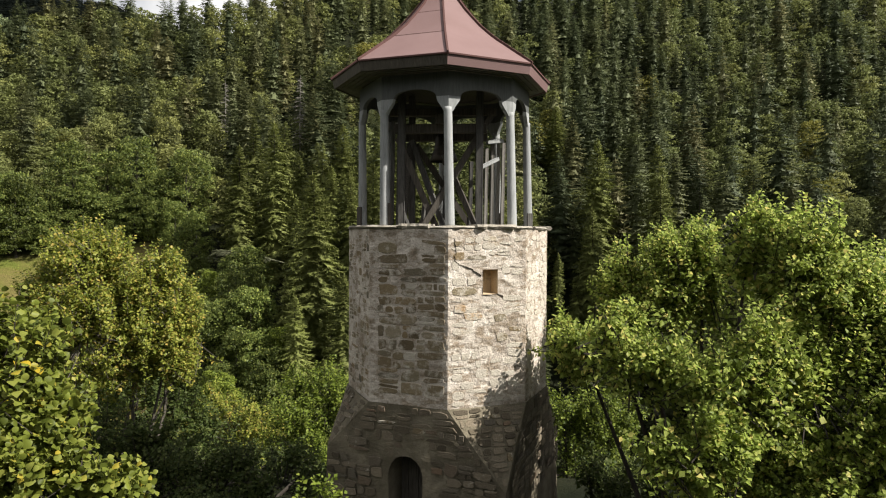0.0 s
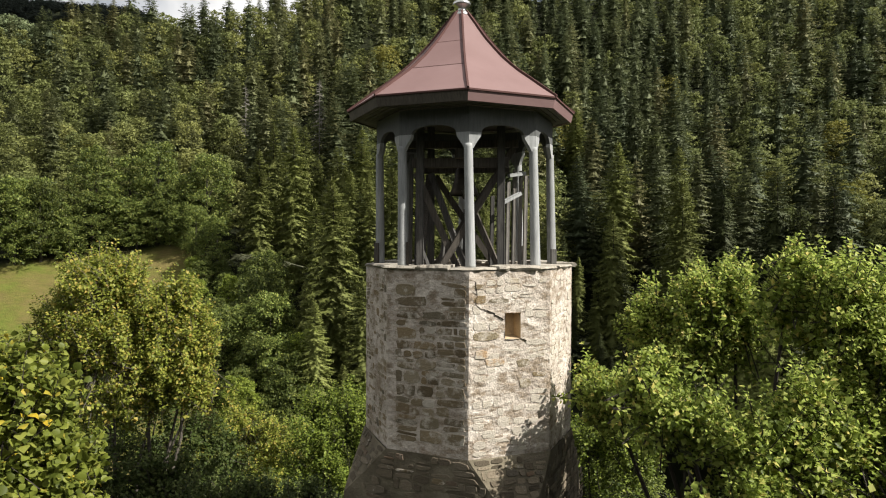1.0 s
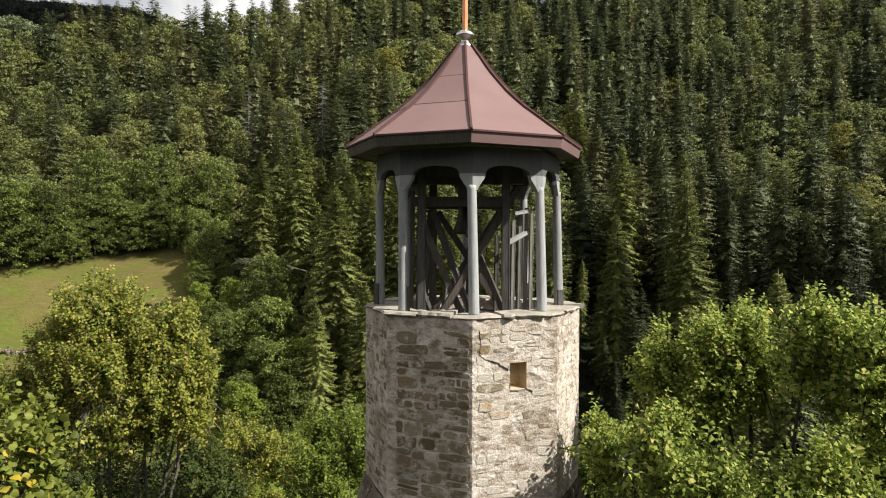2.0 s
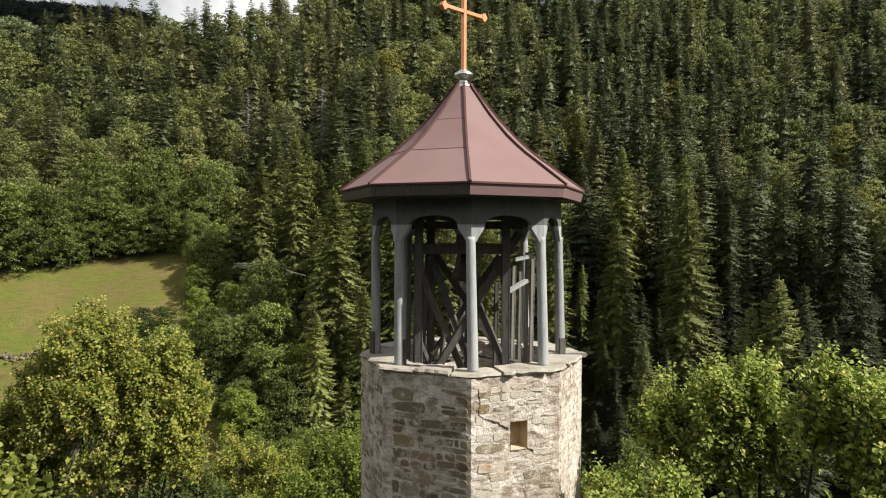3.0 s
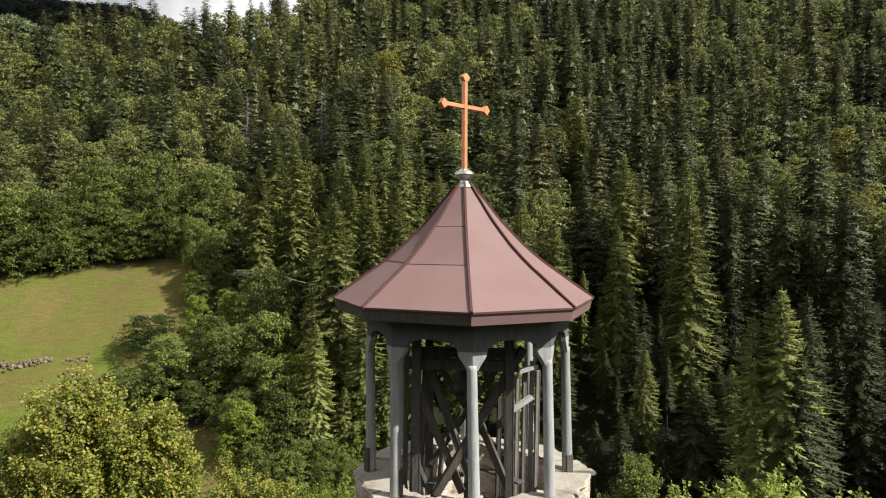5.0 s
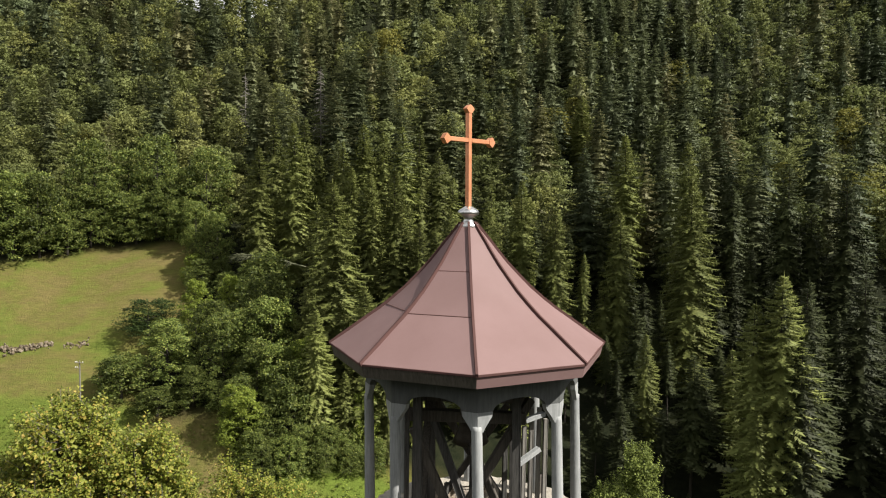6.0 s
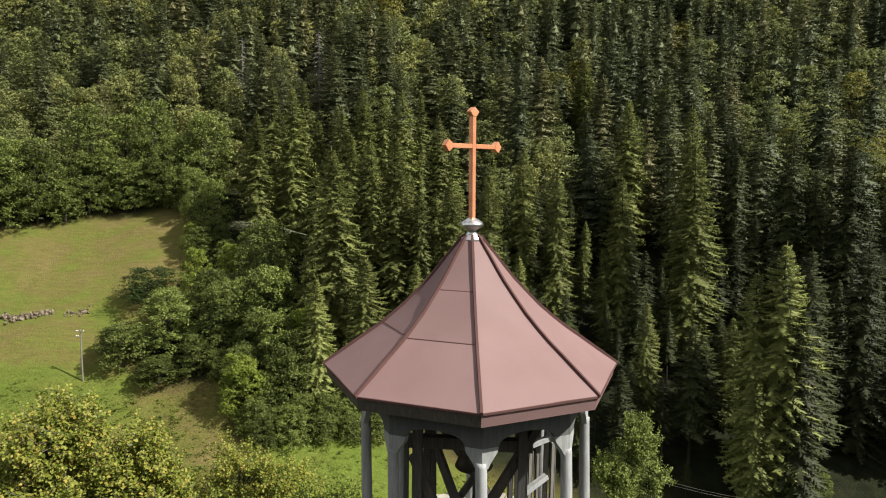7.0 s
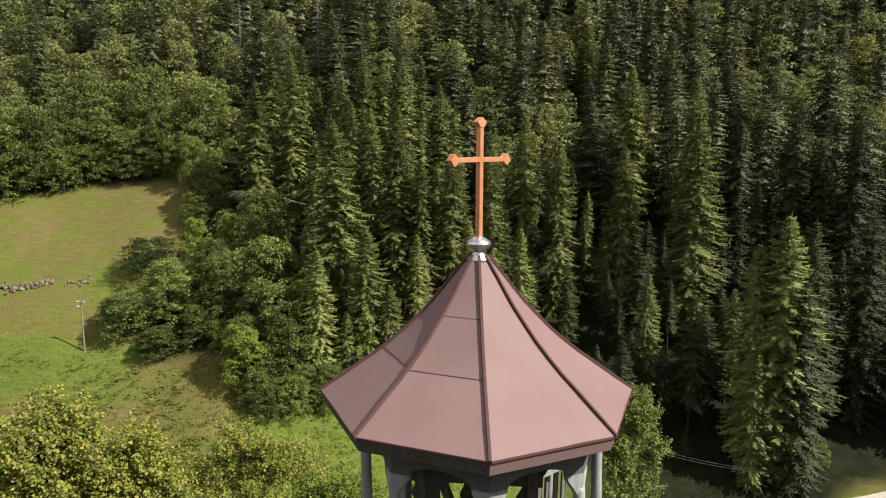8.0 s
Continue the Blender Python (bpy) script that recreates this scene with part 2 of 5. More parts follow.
WILLOW = foliage("silvery_leaves", [(0.0, (0.069, 0.094, 0.022)), (1.0, (0.270, 0.318, 0.081))], 0.35, 0.95, 1.05)
WOOD_SPRUCE = woods("far_spruce", [(0.0, (0.082, 0.102, 0.050)), (0.5, (0.125, 0.144, 0.067)), (0.85, (0.170, 0.178, 0.080)), (1.0, (0.188, 0.184, 0.084))], 0.3)
# dark blue needles carry the far ridge's haze and shade
RIDGE_SPRUCE = woods("hazy_ridge_spruce", [(0.0, (0.030, 0.040, 0.036)), (1.0, (0.050, 0.062, 0.052))], 0.1)
WOOD_BROAD = woods("far_broadleaf", [(0.0, (0.110, 0.130, 0.044)), (0.5, (0.147, 0.164, 0.054)), (1.0, (0.194, 0.202, 0.064))], 0.35)
TURNING = woods("turning_broadleaf", [(0.0, (0.141, 0.144, 0.031)), (1.0, (0.175, 0.162, 0.036))], 0.35)
# paler, bluer green holds the farther hill's haze
HILL_BROAD = woods("farther_hill_leaves", [(0.0, (0.108, 0.140, 0.068)), (1.0, (0.152, 0.180, 0.088))], 0.3)
TUFT = foliage("grass_tufts", [(0.0, (0.120, 0.175, 0.030)), (0.6, (0.175, 0.215, 0.045)), (1.0, (0.220, 0.230, 0.065))], 0.5)


# ---- mesh tools ----
def part(name, bm, material, parent=None, label="", smooth=False):
    me = bpy.data.meshes.new(name)
    bmesh.ops.recalc_face_normals(bm, faces=bm.faces)
    bm.to_mesh(me)
    bm.free()
    me.materials.append(material)
    if smooth:
        me.polygons.foreach_set("use_smooth", [True] * len(me.polygons))
    ob = new(name, me)
    ob.parent = parent
    return tagged(ob, label)


def cloud(name, verts, faces, material, parent=None, tint=None, normals=None):
    """A mesh object from arrays of corners and of triangles."""
    me = bpy.data.meshes.new(name)
    k = faces.shape[1]
    me.vertices.add(len(verts))
    me.vertices.foreach_set("co", np.asarray(verts, np.float32).ravel())
    me.loops.add(faces.size)
    me.loops.foreach_set("vertex_index", np.asarray(faces, np.int32).ravel())
    me.polygons.add(len(faces))
    me.polygons.foreach_set("loop_start", np.arange(0, faces.size, k, dtype=np.int32))
    if tint is not None:
        at = me.attributes.new("tint", "FLOAT", "POINT")
        at.data.foreach_set("value", np.asarray(tint, np.float32))
    if normals is not None:
        at = me.attributes.new("custom_normal", "FLOAT_VECTOR", "POINT")
        at.data.foreach_set("vector", np.asarray(normals, np.float32).ravel())
    me.update(calc_edges=True)
    me.materials.append(material)
    ob = new(name, me)
    ob.parent = parent
    return ob


def thing(name, label, category, at=(0, 0, 0), group="", kind=""):
    ob = new(name)
    ob.empty_display_size = 0.2
    ob.location = at
    return tagged(ob, label, category, group, kind)


def box(bm, lo, hi, m=Matrix()):
    made = bmesh.ops.create_cube(bm, size=1)["verts"]
    for v in made:
        v.co = m @ Vector([(lo[i] + hi[i]) / 2 + v.co[i] * (hi[i] - lo[i]) for i in range(3)])
    return made


def soften(bm, width, segments=1):
    bmesh.ops.bevel(bm, geom=bm.edges[:], offset=width, segments=segments, affect="EDGES", clamp_overlap=True)


def tube(bm, points, radii, sides=6, cap=True, wobble=0.0, rng=None):
    """A round or many-sided bar along points."""
    rows = []
    for i, p in enumerate(points):
        p = Vector(p)
        d = (Vector(points[min(i + 1, len(points) - 1)]) - Vector(points[max(i - 1, 0)])).normalized()
        u = d.cross(Vector((0.31, 0.87, 0.05))).normalized()
        v = d.cross(u)
        row = []
        for k in range(sides):
            a = 2 * math.pi * k / sides
            r = radii[i] * (1 + (rng.uniform(-wobble, wobble) if rng else 0))
            row.append(bm.verts.new(p + (u * math.cos(a) + v * math.sin(a)) * r))
        rows.append(row)
    for a, b in zip(rows, rows[1:]):
        for k in range(sides):
            bm.faces.new((a[k], a[(k + 1) % sides], b[(k + 1) % sides], b[k]))
    if cap:
        bm.faces.new(rows[0])
        bm.faces.new(rows[-1])


def ring_point(r, degrees, z, cx=0.0, cy=0.0):
    a = radians(degrees)
    return Vector((cx + r * math.sin(a), cy - r * math.cos(a), z))


def turned(bm, rings, sides, turn=0.0, cx=0.0, cy=0.0, cap=True):
    prev = None
    for r, z in rings:
        row = [bm.verts.new(ring_point(r, turn + 360 * k / sides, z, cx, cy)) for k in range(sides)]
        if prev:
            for k in range(sides):
                bm.faces.new((prev[k], prev[(k + 1) % sides], row[(k + 1) % sides], row[k]))
        elif cap:
            bm.faces.new(row)
        prev = row
    if cap:
        bm.faces.new(prev)


# ---- the ground: a spur with the tower, a valley, the far slope ----
def step(a, b, v):
    t = min(1.0, max(0.0, (v - a) / (b - a)))
    return t * t * (3 - 2 * t)


def height(x, y):
    hill = 3.7 + 0.52 * (y - 112) - 13 * step(-35, 15, x) + 0.17 * max(0.0, y - 185)
    top = 91 + 95 * step(-110, -72, x) + 20 * step(-40, 60, x)
    if hill > top - 12:
        over = hill - (top - 12)
        hill = top - 12 + 12 * math.tanh(over / 24)
    hill -= max(0, y - 325 + 64 * step(-65, -105, x)) * 0.8
    near = 1.0 - 11 * step(4, 20, y) - 24 * step(14, 56, y) + 0.08 * min(0, y + 10)
    # unseen rise behind the camera, added to hold back low sky light
    near += 130 * math.tanh(0.6 * max(0, -26 - y) / 130)
    soft = 2.5
    z = max(near, hill) + soft * math.log1p(math.exp(-abs(near - hill) / soft))
    far = 345 * step(480, 860, y) - (0.11 * max(0, x + 705) + 0.35 * max(0, x + 500)) * step(480, 860, y) if y > 400 else 0
    if y > 340:
        z = max(z, far - 20)
        z = max(z, 176 * math.exp(-((x + 430) / 260) ** 2) * step(340, 470, y) - 10)
    bump = noise.noise((x * 0.06, y * 0.06, 0.3)) * 1.2 + noise.noise((x * 0.22, y * 0.22, 1.7)) * 0.35
    return z + bump * step(6, 30, math.hypot(x, y))


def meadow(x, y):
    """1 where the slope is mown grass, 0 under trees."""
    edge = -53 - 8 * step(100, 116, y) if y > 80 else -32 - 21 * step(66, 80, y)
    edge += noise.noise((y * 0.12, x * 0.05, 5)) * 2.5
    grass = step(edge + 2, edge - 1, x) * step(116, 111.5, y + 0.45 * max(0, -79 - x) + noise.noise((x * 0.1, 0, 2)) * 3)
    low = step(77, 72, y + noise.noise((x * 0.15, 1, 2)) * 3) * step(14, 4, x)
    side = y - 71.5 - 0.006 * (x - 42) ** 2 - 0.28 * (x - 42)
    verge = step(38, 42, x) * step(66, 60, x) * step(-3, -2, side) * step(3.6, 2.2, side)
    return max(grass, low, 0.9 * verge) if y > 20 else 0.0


def lushness(x, y):
    """1 in fresh green grass, 0 in dry grass: moist bands cross the slope."""
    v = 0.29 + 0.6 * step(78, 73, y) * step(65, 69, y) * step(-45, -53, x) + 0.55 * step(62, 54, y) + 0.6 * step(-34, -26, x) * step(74, 70, y) + 0.25 * step(82, 86, y) * step(95, 90, y)
    return min(0.95, max(0.0, v))


def build_ground():
    def axis(fine0, fine1, fine, ends, coarse):
        a = list(np.arange(ends[0], fine0, coarse)) + list(np.arange(fine0, fine1, fine)) + list(np.arange(fine1, ends[1] + 1, coarse))
        return a
    xs = axis(-130, 90, 1.6, (-1410, 1400), 40)
    ys = axis(-20, 132, 1.6, (-620, 1480), 25)
    verts = np.array([(x, y, height(x, y)) for y in ys for x in xs])
    w = len(xs)
    i = np.arange(len(ys) - 1)[:, None] * w + np.arange(w - 1)[None, :]
    faces = np.stack([i, i + 1, i + 1 + w, i + w], -1).reshape(-1, 4)
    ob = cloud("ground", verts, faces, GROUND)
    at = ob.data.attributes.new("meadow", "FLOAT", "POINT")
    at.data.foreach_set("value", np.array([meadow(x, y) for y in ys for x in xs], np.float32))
    at = ob.data.attributes.new("lush", "FLOAT", "POINT")
    at.data.foreach_set("value", np.array([lushness(x, y) for y in ys for x in xs], np.float32))
    ob.data.polygons.foreach_set("use_smooth", [True] * len(ob.data.polygons))
    return tagged(ob, "sloping valley ground with mown grass and forest floor", "ground", kind="structure")


build_ground()


# ---- the tower: square base, broaches, eight-sided shaft, belfry ----
CX, SHAFT_R, SHAFT_T, TOP, WAIST, FOOT = 0.13, 1.717, 4.0, 6.94, 4.25, 0.4
APO = SHAFT_R * math.cos(radians(22.5))
SIDE = SHAFT_R * math.sin(radians(22.5))
rng = random.Random(4)


def face_frame(az, apothem):
    """Local axes of a wall face: x along the wall, y out of it, z up."""
    a = radians(az)
    n, u = Vector((math.sin(a), -math.cos(a), 0)), Vector((math.cos(a), math.sin(a), 0))
    o = Vector((CX, 0, 0)) + n * apothem
    m = Matrix(((u.x, n.x, 0, o.x), (u.y, n.y, 0, o.y), (0, 0, 1, 0), (0, 0, 0, 1)))
    return m


tower = thing("bell_tower", "octagonal rubble stone bell tower with red metal roof", "bell tower", (CX, 0, FOOT))
tower_inv = Matrix.Translation((-CX, 0, -FOOT))


def tower_part(name, bm, material, parent=None, label="", smooth=False):
    """A part of the tower, given in world places."""
    bm.transform(tower_inv)
    return part(name, bm, material, parent or tower, label, smooth)


NICHE = (-0.085, 0.165, 5.95, 6.33)


def shaft_wall():
    bm = bmesh.new()
    zs = sorted(set([WAIST - 0.02 + (TOP - WAIST + 0.02) * i / 96 for i in range(97)] + [NICHE[2], NICHE[3]]))
    for k in range(8):
        az = SHAFT_T + 22.5 + 45 * k
        m = face_frame(az, APO)
        fine = 56 if k in (0, 1, 7) else 14
        us = sorted(set([-SIDE + 2 * SIDE * i / fine for i in range(fine + 1)] + ([NICHE[0], NICHE[1]] if k == 0 else [])))
        grid = []
        for z in zs:
            row = []
            for u in us:
                p = m @ Vector((u, 0, z))
                q = Vector((p.x - CX, p.y, 0)).normalized()
                d = noise.noise(p * 6.0) * 0.004 + noise.noise(p * 1.6) * 0.004
                if fine > 14 and abs(u) < SIDE - 1e-4:
                    ledge = noise.noise((u * 5.0, k * 3.1, z * 13.0)) + 0.5 * noise.noise((u * 11.0, k * 5.7, z * 27.0))
                    d += 0.006 * ledge + 0.004 * noise.noise(p * 19.0) - 0.012 * max(0.0, -0.35 - ledge)
                edge = abs(abs(u) - SIDE) < 1e-4
                p += q * (d - 0.012 * max(0.0, noise.noise(p * 7)) * edge)
                row.append(bm.verts.new(p))
            grid.append(row)
        for j in range(len(zs) - 1):
            for i in range(len(us) - 1):
                if k == 0 and NICHE[0] - 1e-5 < (us[i] + us[i + 1]) / 2 < NICHE[1] and NICHE[2] < (zs[j] + zs[j + 1]) / 2 < NICHE[3]:
                    continue
                bm.faces.new((grid[j][i], grid[j][i + 1], grid[j + 1][i + 1], grid[j + 1][i]))
    bmesh.ops.remove_doubles(bm, verts=bm.verts[:], dist=0.0006)
    # inner face of the wall and the floor inside
    inner = [[bm.verts.new(ring_point(1.22 + rng.uniform(-0.03, 0.03), SHAFT_T + 15 * k, z, CX)) for k in range(24)] for z in (6.2, 6.45, 6.7, TOP)]
    for a, b in zip(inner, inner[1:]):
        for k in range(24):
            bm.faces.new((a[k], b[k], b[(k + 1) % 24], a[(k + 1) % 24]))
    bm.faces.new(inner[0])
    # top of the wall, under the slabs
    outer = [bm.verts.new(ring_point(SHAFT_R - 0.03 if k % 3 == 0 else (SHAFT_R - 0.03) * math.cos(radians(22.5)) / math.cos(radians(15 * (k % 3) - 22.5)), SHAFT_T + 15 * k, TOP - 0.004, CX)) for k in range(24)]
    for k in range(24):
        bm.faces.new((outer[k], outer[(k + 1) % 24], inner[-1][(k + 1) % 24], inner[-1][k]))
    wall = tower_part("shaft_wall", bm, MORTAR, None, "lime-mortared rubble wall")
    # the square niche
    m = face_frame(SHAFT_T + 22.5, APO)
    bm = bmesh.new()
    a, b, c, d = NICHE
    front = [bm.verts.new(m @ Vector((u, 0.004, z))) for u, z in ((a, c), (b, c), (b, d), (a, d))]
    back = [bm.verts.new(m @ Vector((u, -0.2, z))) for u, z in ((a + 0.01, c + 0.02), (b - 0.02, c + 0.02), (b - 0.02, d - 0.01), (a + 0.01, d - 0.01))]
    for i in range(4):
        bm.faces.new((front[i], front[(i + 1) % 4], back[(i + 1) % 4], back[i]))
    bm.faces.new(back)
    tower_part("niche", bm, TAN_LIME, wall, "square recess in the wall")
    return wall


def base_wall():
    """Square below, cut by sloping broaches to the shaft's eight sides."""
    bm = bmesh.new()
    corner_r = {1: (2.2, 3.10), 2: (2.2, 3.1), 3: (2.15, 3.2), 0: (2.1, 3.42)}
    octv = [ring_point(SHAFT_R + 0.025, SHAFT_T + 45 * k, WAIST, CX) for k in range(8)]
    high, low = {}, {}
    for q in range(4):
        az = SHAFT_T + 22.5 - 90 + 90 * q
        r, z = corner_r[q]
        high[q] = ring_point(r, az, z, CX)
        low[q] = ring_point(r + 0.12, az, FOOT, CX)
    for q in range(4):
        # wall between corner q and q+1, which meets shaft corners 2q-1 and 2q
        nq = (q + 1) % 4
        a, b = octv[(2 * q - 1) % 8], octv[(2 * q) % 8]
        outline = [low[q], low[nq], high[nq], b, a, high[q]]
        if q == 0:
            m = face_frame(SHAFT_T - 22.5, APO + 0.03)
            inv = m.inverted()
            hole = [(0.27, FOOT), (0.27, 3.17)] + [(-0.02 + 0.29 * math.cos(t), 3.17 + 0.30 * math.sin(t)) for t in np.linspace(0.2, math.pi - 0.2, 9)] + [(-0.31, 3.17), (-0.31, FOOT)]
            def on(u, z):
                batter = max(0, (3.3 - z)) * 0.03
                return m @ Vector((u, batter, z))
            ring = [on(u, z) for u, z in hole]
            left = [low[q], ring[-1], ring[-2], *[ring[i] for i in range(len(ring) - 3, 5, -1)], a, high[q]]
            right = [low[nq], high[nq], b, *[ring[i] for i in range(6, 1, -1)], ring[1], ring[0]]
            for pts in (left, right):
                bm.faces.new([bm.verts.new(p) for p in pts])
            bm.faces.new([bm.verts.new(p) for p in (ring[6], b, a)])
            deep = [p - m.to_3x3() @ Vector((0, 0.55, 0)) for p in ring]
            for i in range(len(ring) - 1):
                bm.faces.new([bm.verts.new(p) for p in (ring[i], ring[i + 1], deep[i + 1], deep[i])])
        else:
            bm.faces.new([bm.verts.new(p) for p in outline])
        # broach above corner q+1
        c = octv[(2 * q + 1) % 8]
        bm.faces.new([bm.verts.new(p) for p in (b, high[nq], c)])
    # rough shelf where shaft and base meet
    bmesh.ops.remove_doubles(bm, verts=bm.verts[:], dist=0.001)
    bmesh.ops.triangulate(bm, faces=bm.faces[:])
    for _ in range(3):
        bmesh.ops.subdivide_edges(bm, edges=[e for e in bm.edges if e.calc_length() > 0.22], cuts=1, use_grid_fill=True)
    bmesh.ops.triangulate(bm, faces=bm.faces[:])
    for v in bm.verts:
        q = Vector((v.co.x - CX, v.co.y, 0.0)).normalized()
        v.co += q * (noise.noise(v.co * 4.5) * 0.018 + noise.noise(v.co * 1.7) * 0.02)
    wall = tower_part("base_wall", bm, BASE_MORTAR, None, "weathered square masonry base")
    bm = bmesh.new()
    m = face_frame(SHAFT_T - 22.5, APO - 0.45)
    for i in range(4):
        box(bm, (-0.36 + i * 0.18, -0.03, FOOT), (-0.19 + i * 0.18, 0.02, 3.6), m)
    tower_part("door", bm, DARK_WOOD, None, "dark plank door in the arched opening")
    return wall


def coping(wall):
    """Uneven slate slabs that cap the wall."""
    r2 = random.Random(9)
    cuts, a = [], -6.0
    while a < 352:
        cuts.append(a)
        a += r2.uniform(17, 34)
    cuts.append(354.0)
    for a0, a1 in zip(cuts, cuts[1:]):
        bm = bmesh.new()
        z0 = TOP + r2.uniform(0.0, 0.012)
        thick = r2.uniform(0.035, 0.075)
        over, n = r2.uniform(0.025, 0.085), 7
        ins, outs = [], []
        for i in range(n + 1):
            t = a0 + 0.6 + (a1 - a0 - 1.2) * i / n
            rel = (t - SHAFT_T) % 45 - 22.5
            ro = APO / math.cos(radians(rel)) + over + r2.uniform(-0.035, 0.03)
            outs.append(ring_point(ro, t, 0, CX))
            ins.append(ring_point(1.2 + r2.uniform(-0.06, 0.06), t, 0, CX))
        rows = []
        for z, k in ((z0, 0.985), (z0 + thick * 0.5, 1.0), (z0 + thick, 0.985)):
            rows.append([bm.verts.new(Vector((CX + (p.x - CX) * k, p.y * k, z + r2.uniform(-0.006, 0.006)))) for p in outs + ins[::-1]])
        for a, b in zip(rows, rows[1:]):
            for i in range(len(a)):
                j = (i + 1) % len(a)
                bm.faces.new((a[i], a[j], b[j], b[i]))
        bm.faces.new(rows[0][::-1])
        bm.faces.new(rows[-1])
        tower_part("coping_slab", bm, SLATE, wall, "")


def column(bm, at, low, high, lean):
    n = 12
    rows = []
    for i, (f, r) in enumerate(((0, 0.080), (0.03, 0.076), (0.5, 0.070), (0.97, 0.065), (1, 0.063))):
        z = low + (high - low) * f
        c = Vector((at[0] + lean[0] * f, at[1] + lean[1] * f, z))
        rows.append([bm.verts.new(c + Vector((math.cos(2 * math.pi * k / n), math.sin(2 * math.pi * k / n), 0)) * (r + 0.004 * noise.noise((k * 0.9, i * 2.0, at[0] * 3)))) for k in range(n)])
    for a, b in zip(rows, rows[1:]):
        for k in range(n):
            bm.faces.new((a[k], a[(k + 1) % n], b[(k + 1) % n], b[k]))
    bm.faces.new(rows[0][::-1])
    bm.faces.new(rows[-1])


COL_R, COL_T, COL_X = 1.42, 6.5, 0.06


def belfry():
    r2 = random.Random(3)
    for k in range(8):
        az = COL_T + 45 * k
        foot, head = ring_point(COL_R + 0.015, az, 0, COL_X + 0.03), ring_point(COL_R, az, 0, COL_X)
        bm = bmesh.new()
        lean = ((head.x - foot.x) + r2.uniform(-0.015, 0.015), (head.y - foot.y) + r2.uniform(-0.01, 0.01))
        column(bm, foot, 6.97, 8.80, lean)
        col = tower_part("column", bm, GREY_PAINT, None, "grey-painted wooden column", True)
        if k in (2, 6, 7, 3):
            bm = bmesh.new()
            side = {2: 20, 6: -40, 7: 100, 3: 60}[k]
            d = ring_point(0.074, side, 0)
            h = r2.uniform(0.25, 0.4)
            box(bm, (-0.05, -0.02, 6.985), (0.05, 0.02, 6.985 + h), Matrix.Translation((foot.x + d.x, foot.y + d.y, 0)) @ Matrix.Rotation(radians(side), 4, "Z"))
            soften(bm, 0.006)
            tower_part("column_splice", bm, OLD_WOOD if k == 2 else DARK_WOOD, col, "bare spliced foot of the column")
    # arched boards between the columns
    r_out, thick = COL_R + 0.045, 0.055
    for k in range(8):
        az = COL_T + 22.5 + 45 * k
        half = r_out * math.sin(radians(22.5))
        apo = r_out * math.cos(radians(22.5))
        m = face_frame(az, apo)
        m.translation.x += COL_X - CX
        prof = [(-half, 9.335), (-half, 8.73)]
        left = [(-half + 0.075, 8.735), (-half + 0.11, 8.80), (-half + 0.19, 8.91), (-half + 0.2, 8.955)]
        w = half - 0.2
        arc = [(-w * math.cos(t), 8.94 + 0.155 * math.sin(t) ** 0.75) for t in np.linspace(0.12, math.pi - 0.12, 15)]
        prof += left + arc + [(-u, z) for u, z in left[::-1]] + [(half, 8.73), (half, 9.335)]
        bm = bmesh.new()
        edge = prof[1:-1]
        rows = []
        for y, k in ((0.0, 1.0), (-thick, 1 - thick / apo)):
            rows.append(([bm.verts.new(m @ Vector((u * k, y, z))) for u, z in edge], [bm.verts.new(m @ Vector((u * k, y, 9.335))) for u, z in edge]))
        for low, high in rows:
            for a in range(len(edge) - 1):
                bm.faces.new((low[a], low[a + 1], high[a + 1], high[a]))
        for a in range(len(edge) - 1):
            bm.faces.new((rows[0][0][a], rows[1][0][a], rows[1][0][a + 1], rows[0][0][a + 1]))
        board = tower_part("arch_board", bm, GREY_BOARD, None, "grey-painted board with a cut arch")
        # bracket ends either side of the column, left in the lighter sunlit grey
        for sgn in (-1, 1):
            bm = bmesh.new()
            ends = [(u, z) for u, z in edge if u * sgn > half - 0.215]
            rows = []
            for y in (0.004, -thick - 0.004):
                k = 1 + y / apo
                rows.append(([bm.verts.new(m @ Vector((u * k, y, z - 0.004))) for u, z in ends], [bm.verts.new(m @ Vector((u * k, y, max(8.965, z + 0.004)))) for u, z in ends]))
            for low, high in rows:
                for a in range(len(ends) - 1):
                    bm.faces.new((low[a], low[a + 1], high[a + 1], high[a]))
            for q in (0, 1):
                for a in range(len(ends) - 1):
                    bm.faces.new((rows[0][q][a], rows[1][q][a], rows[1][q][a + 1], rows[0][q][a + 1]))
            tower_part("bracket", bm, GREY_PAINT, board, "grey-painted bracket end")


ROOF_T = 7.2
PROFILE = [(1.885, 9.515), (1.635, 9.685), (1.39, 9.86), (1.21, 9.985), (1.045, 10.115), (0.86, 10.275), (0.685, 10.455), (0.54, 10.61), (0.425, 10.75), (0.31, 10.90), (0.22, 11.01), (0.15, 11.10), (0.105, 11.15)]


def roof_at(r):
    for (a, za), (b, zb) in zip(PROFILE, PROFILE[1:]):
        if b <= r <= a:
            return za + (zb - za) * (a - r) / (a - b)
    return PROFILE[-1][1]


def rows_place(r, k, up):
    z = roof_at(r) + up
    a, b = ring_point(r, ROOF_T + 45 * k, z), ring_point(r, ROOF_T + 45 * (k + 1), z)
    return a.lerp(b, 0.03), a.lerp(b, 0.97)


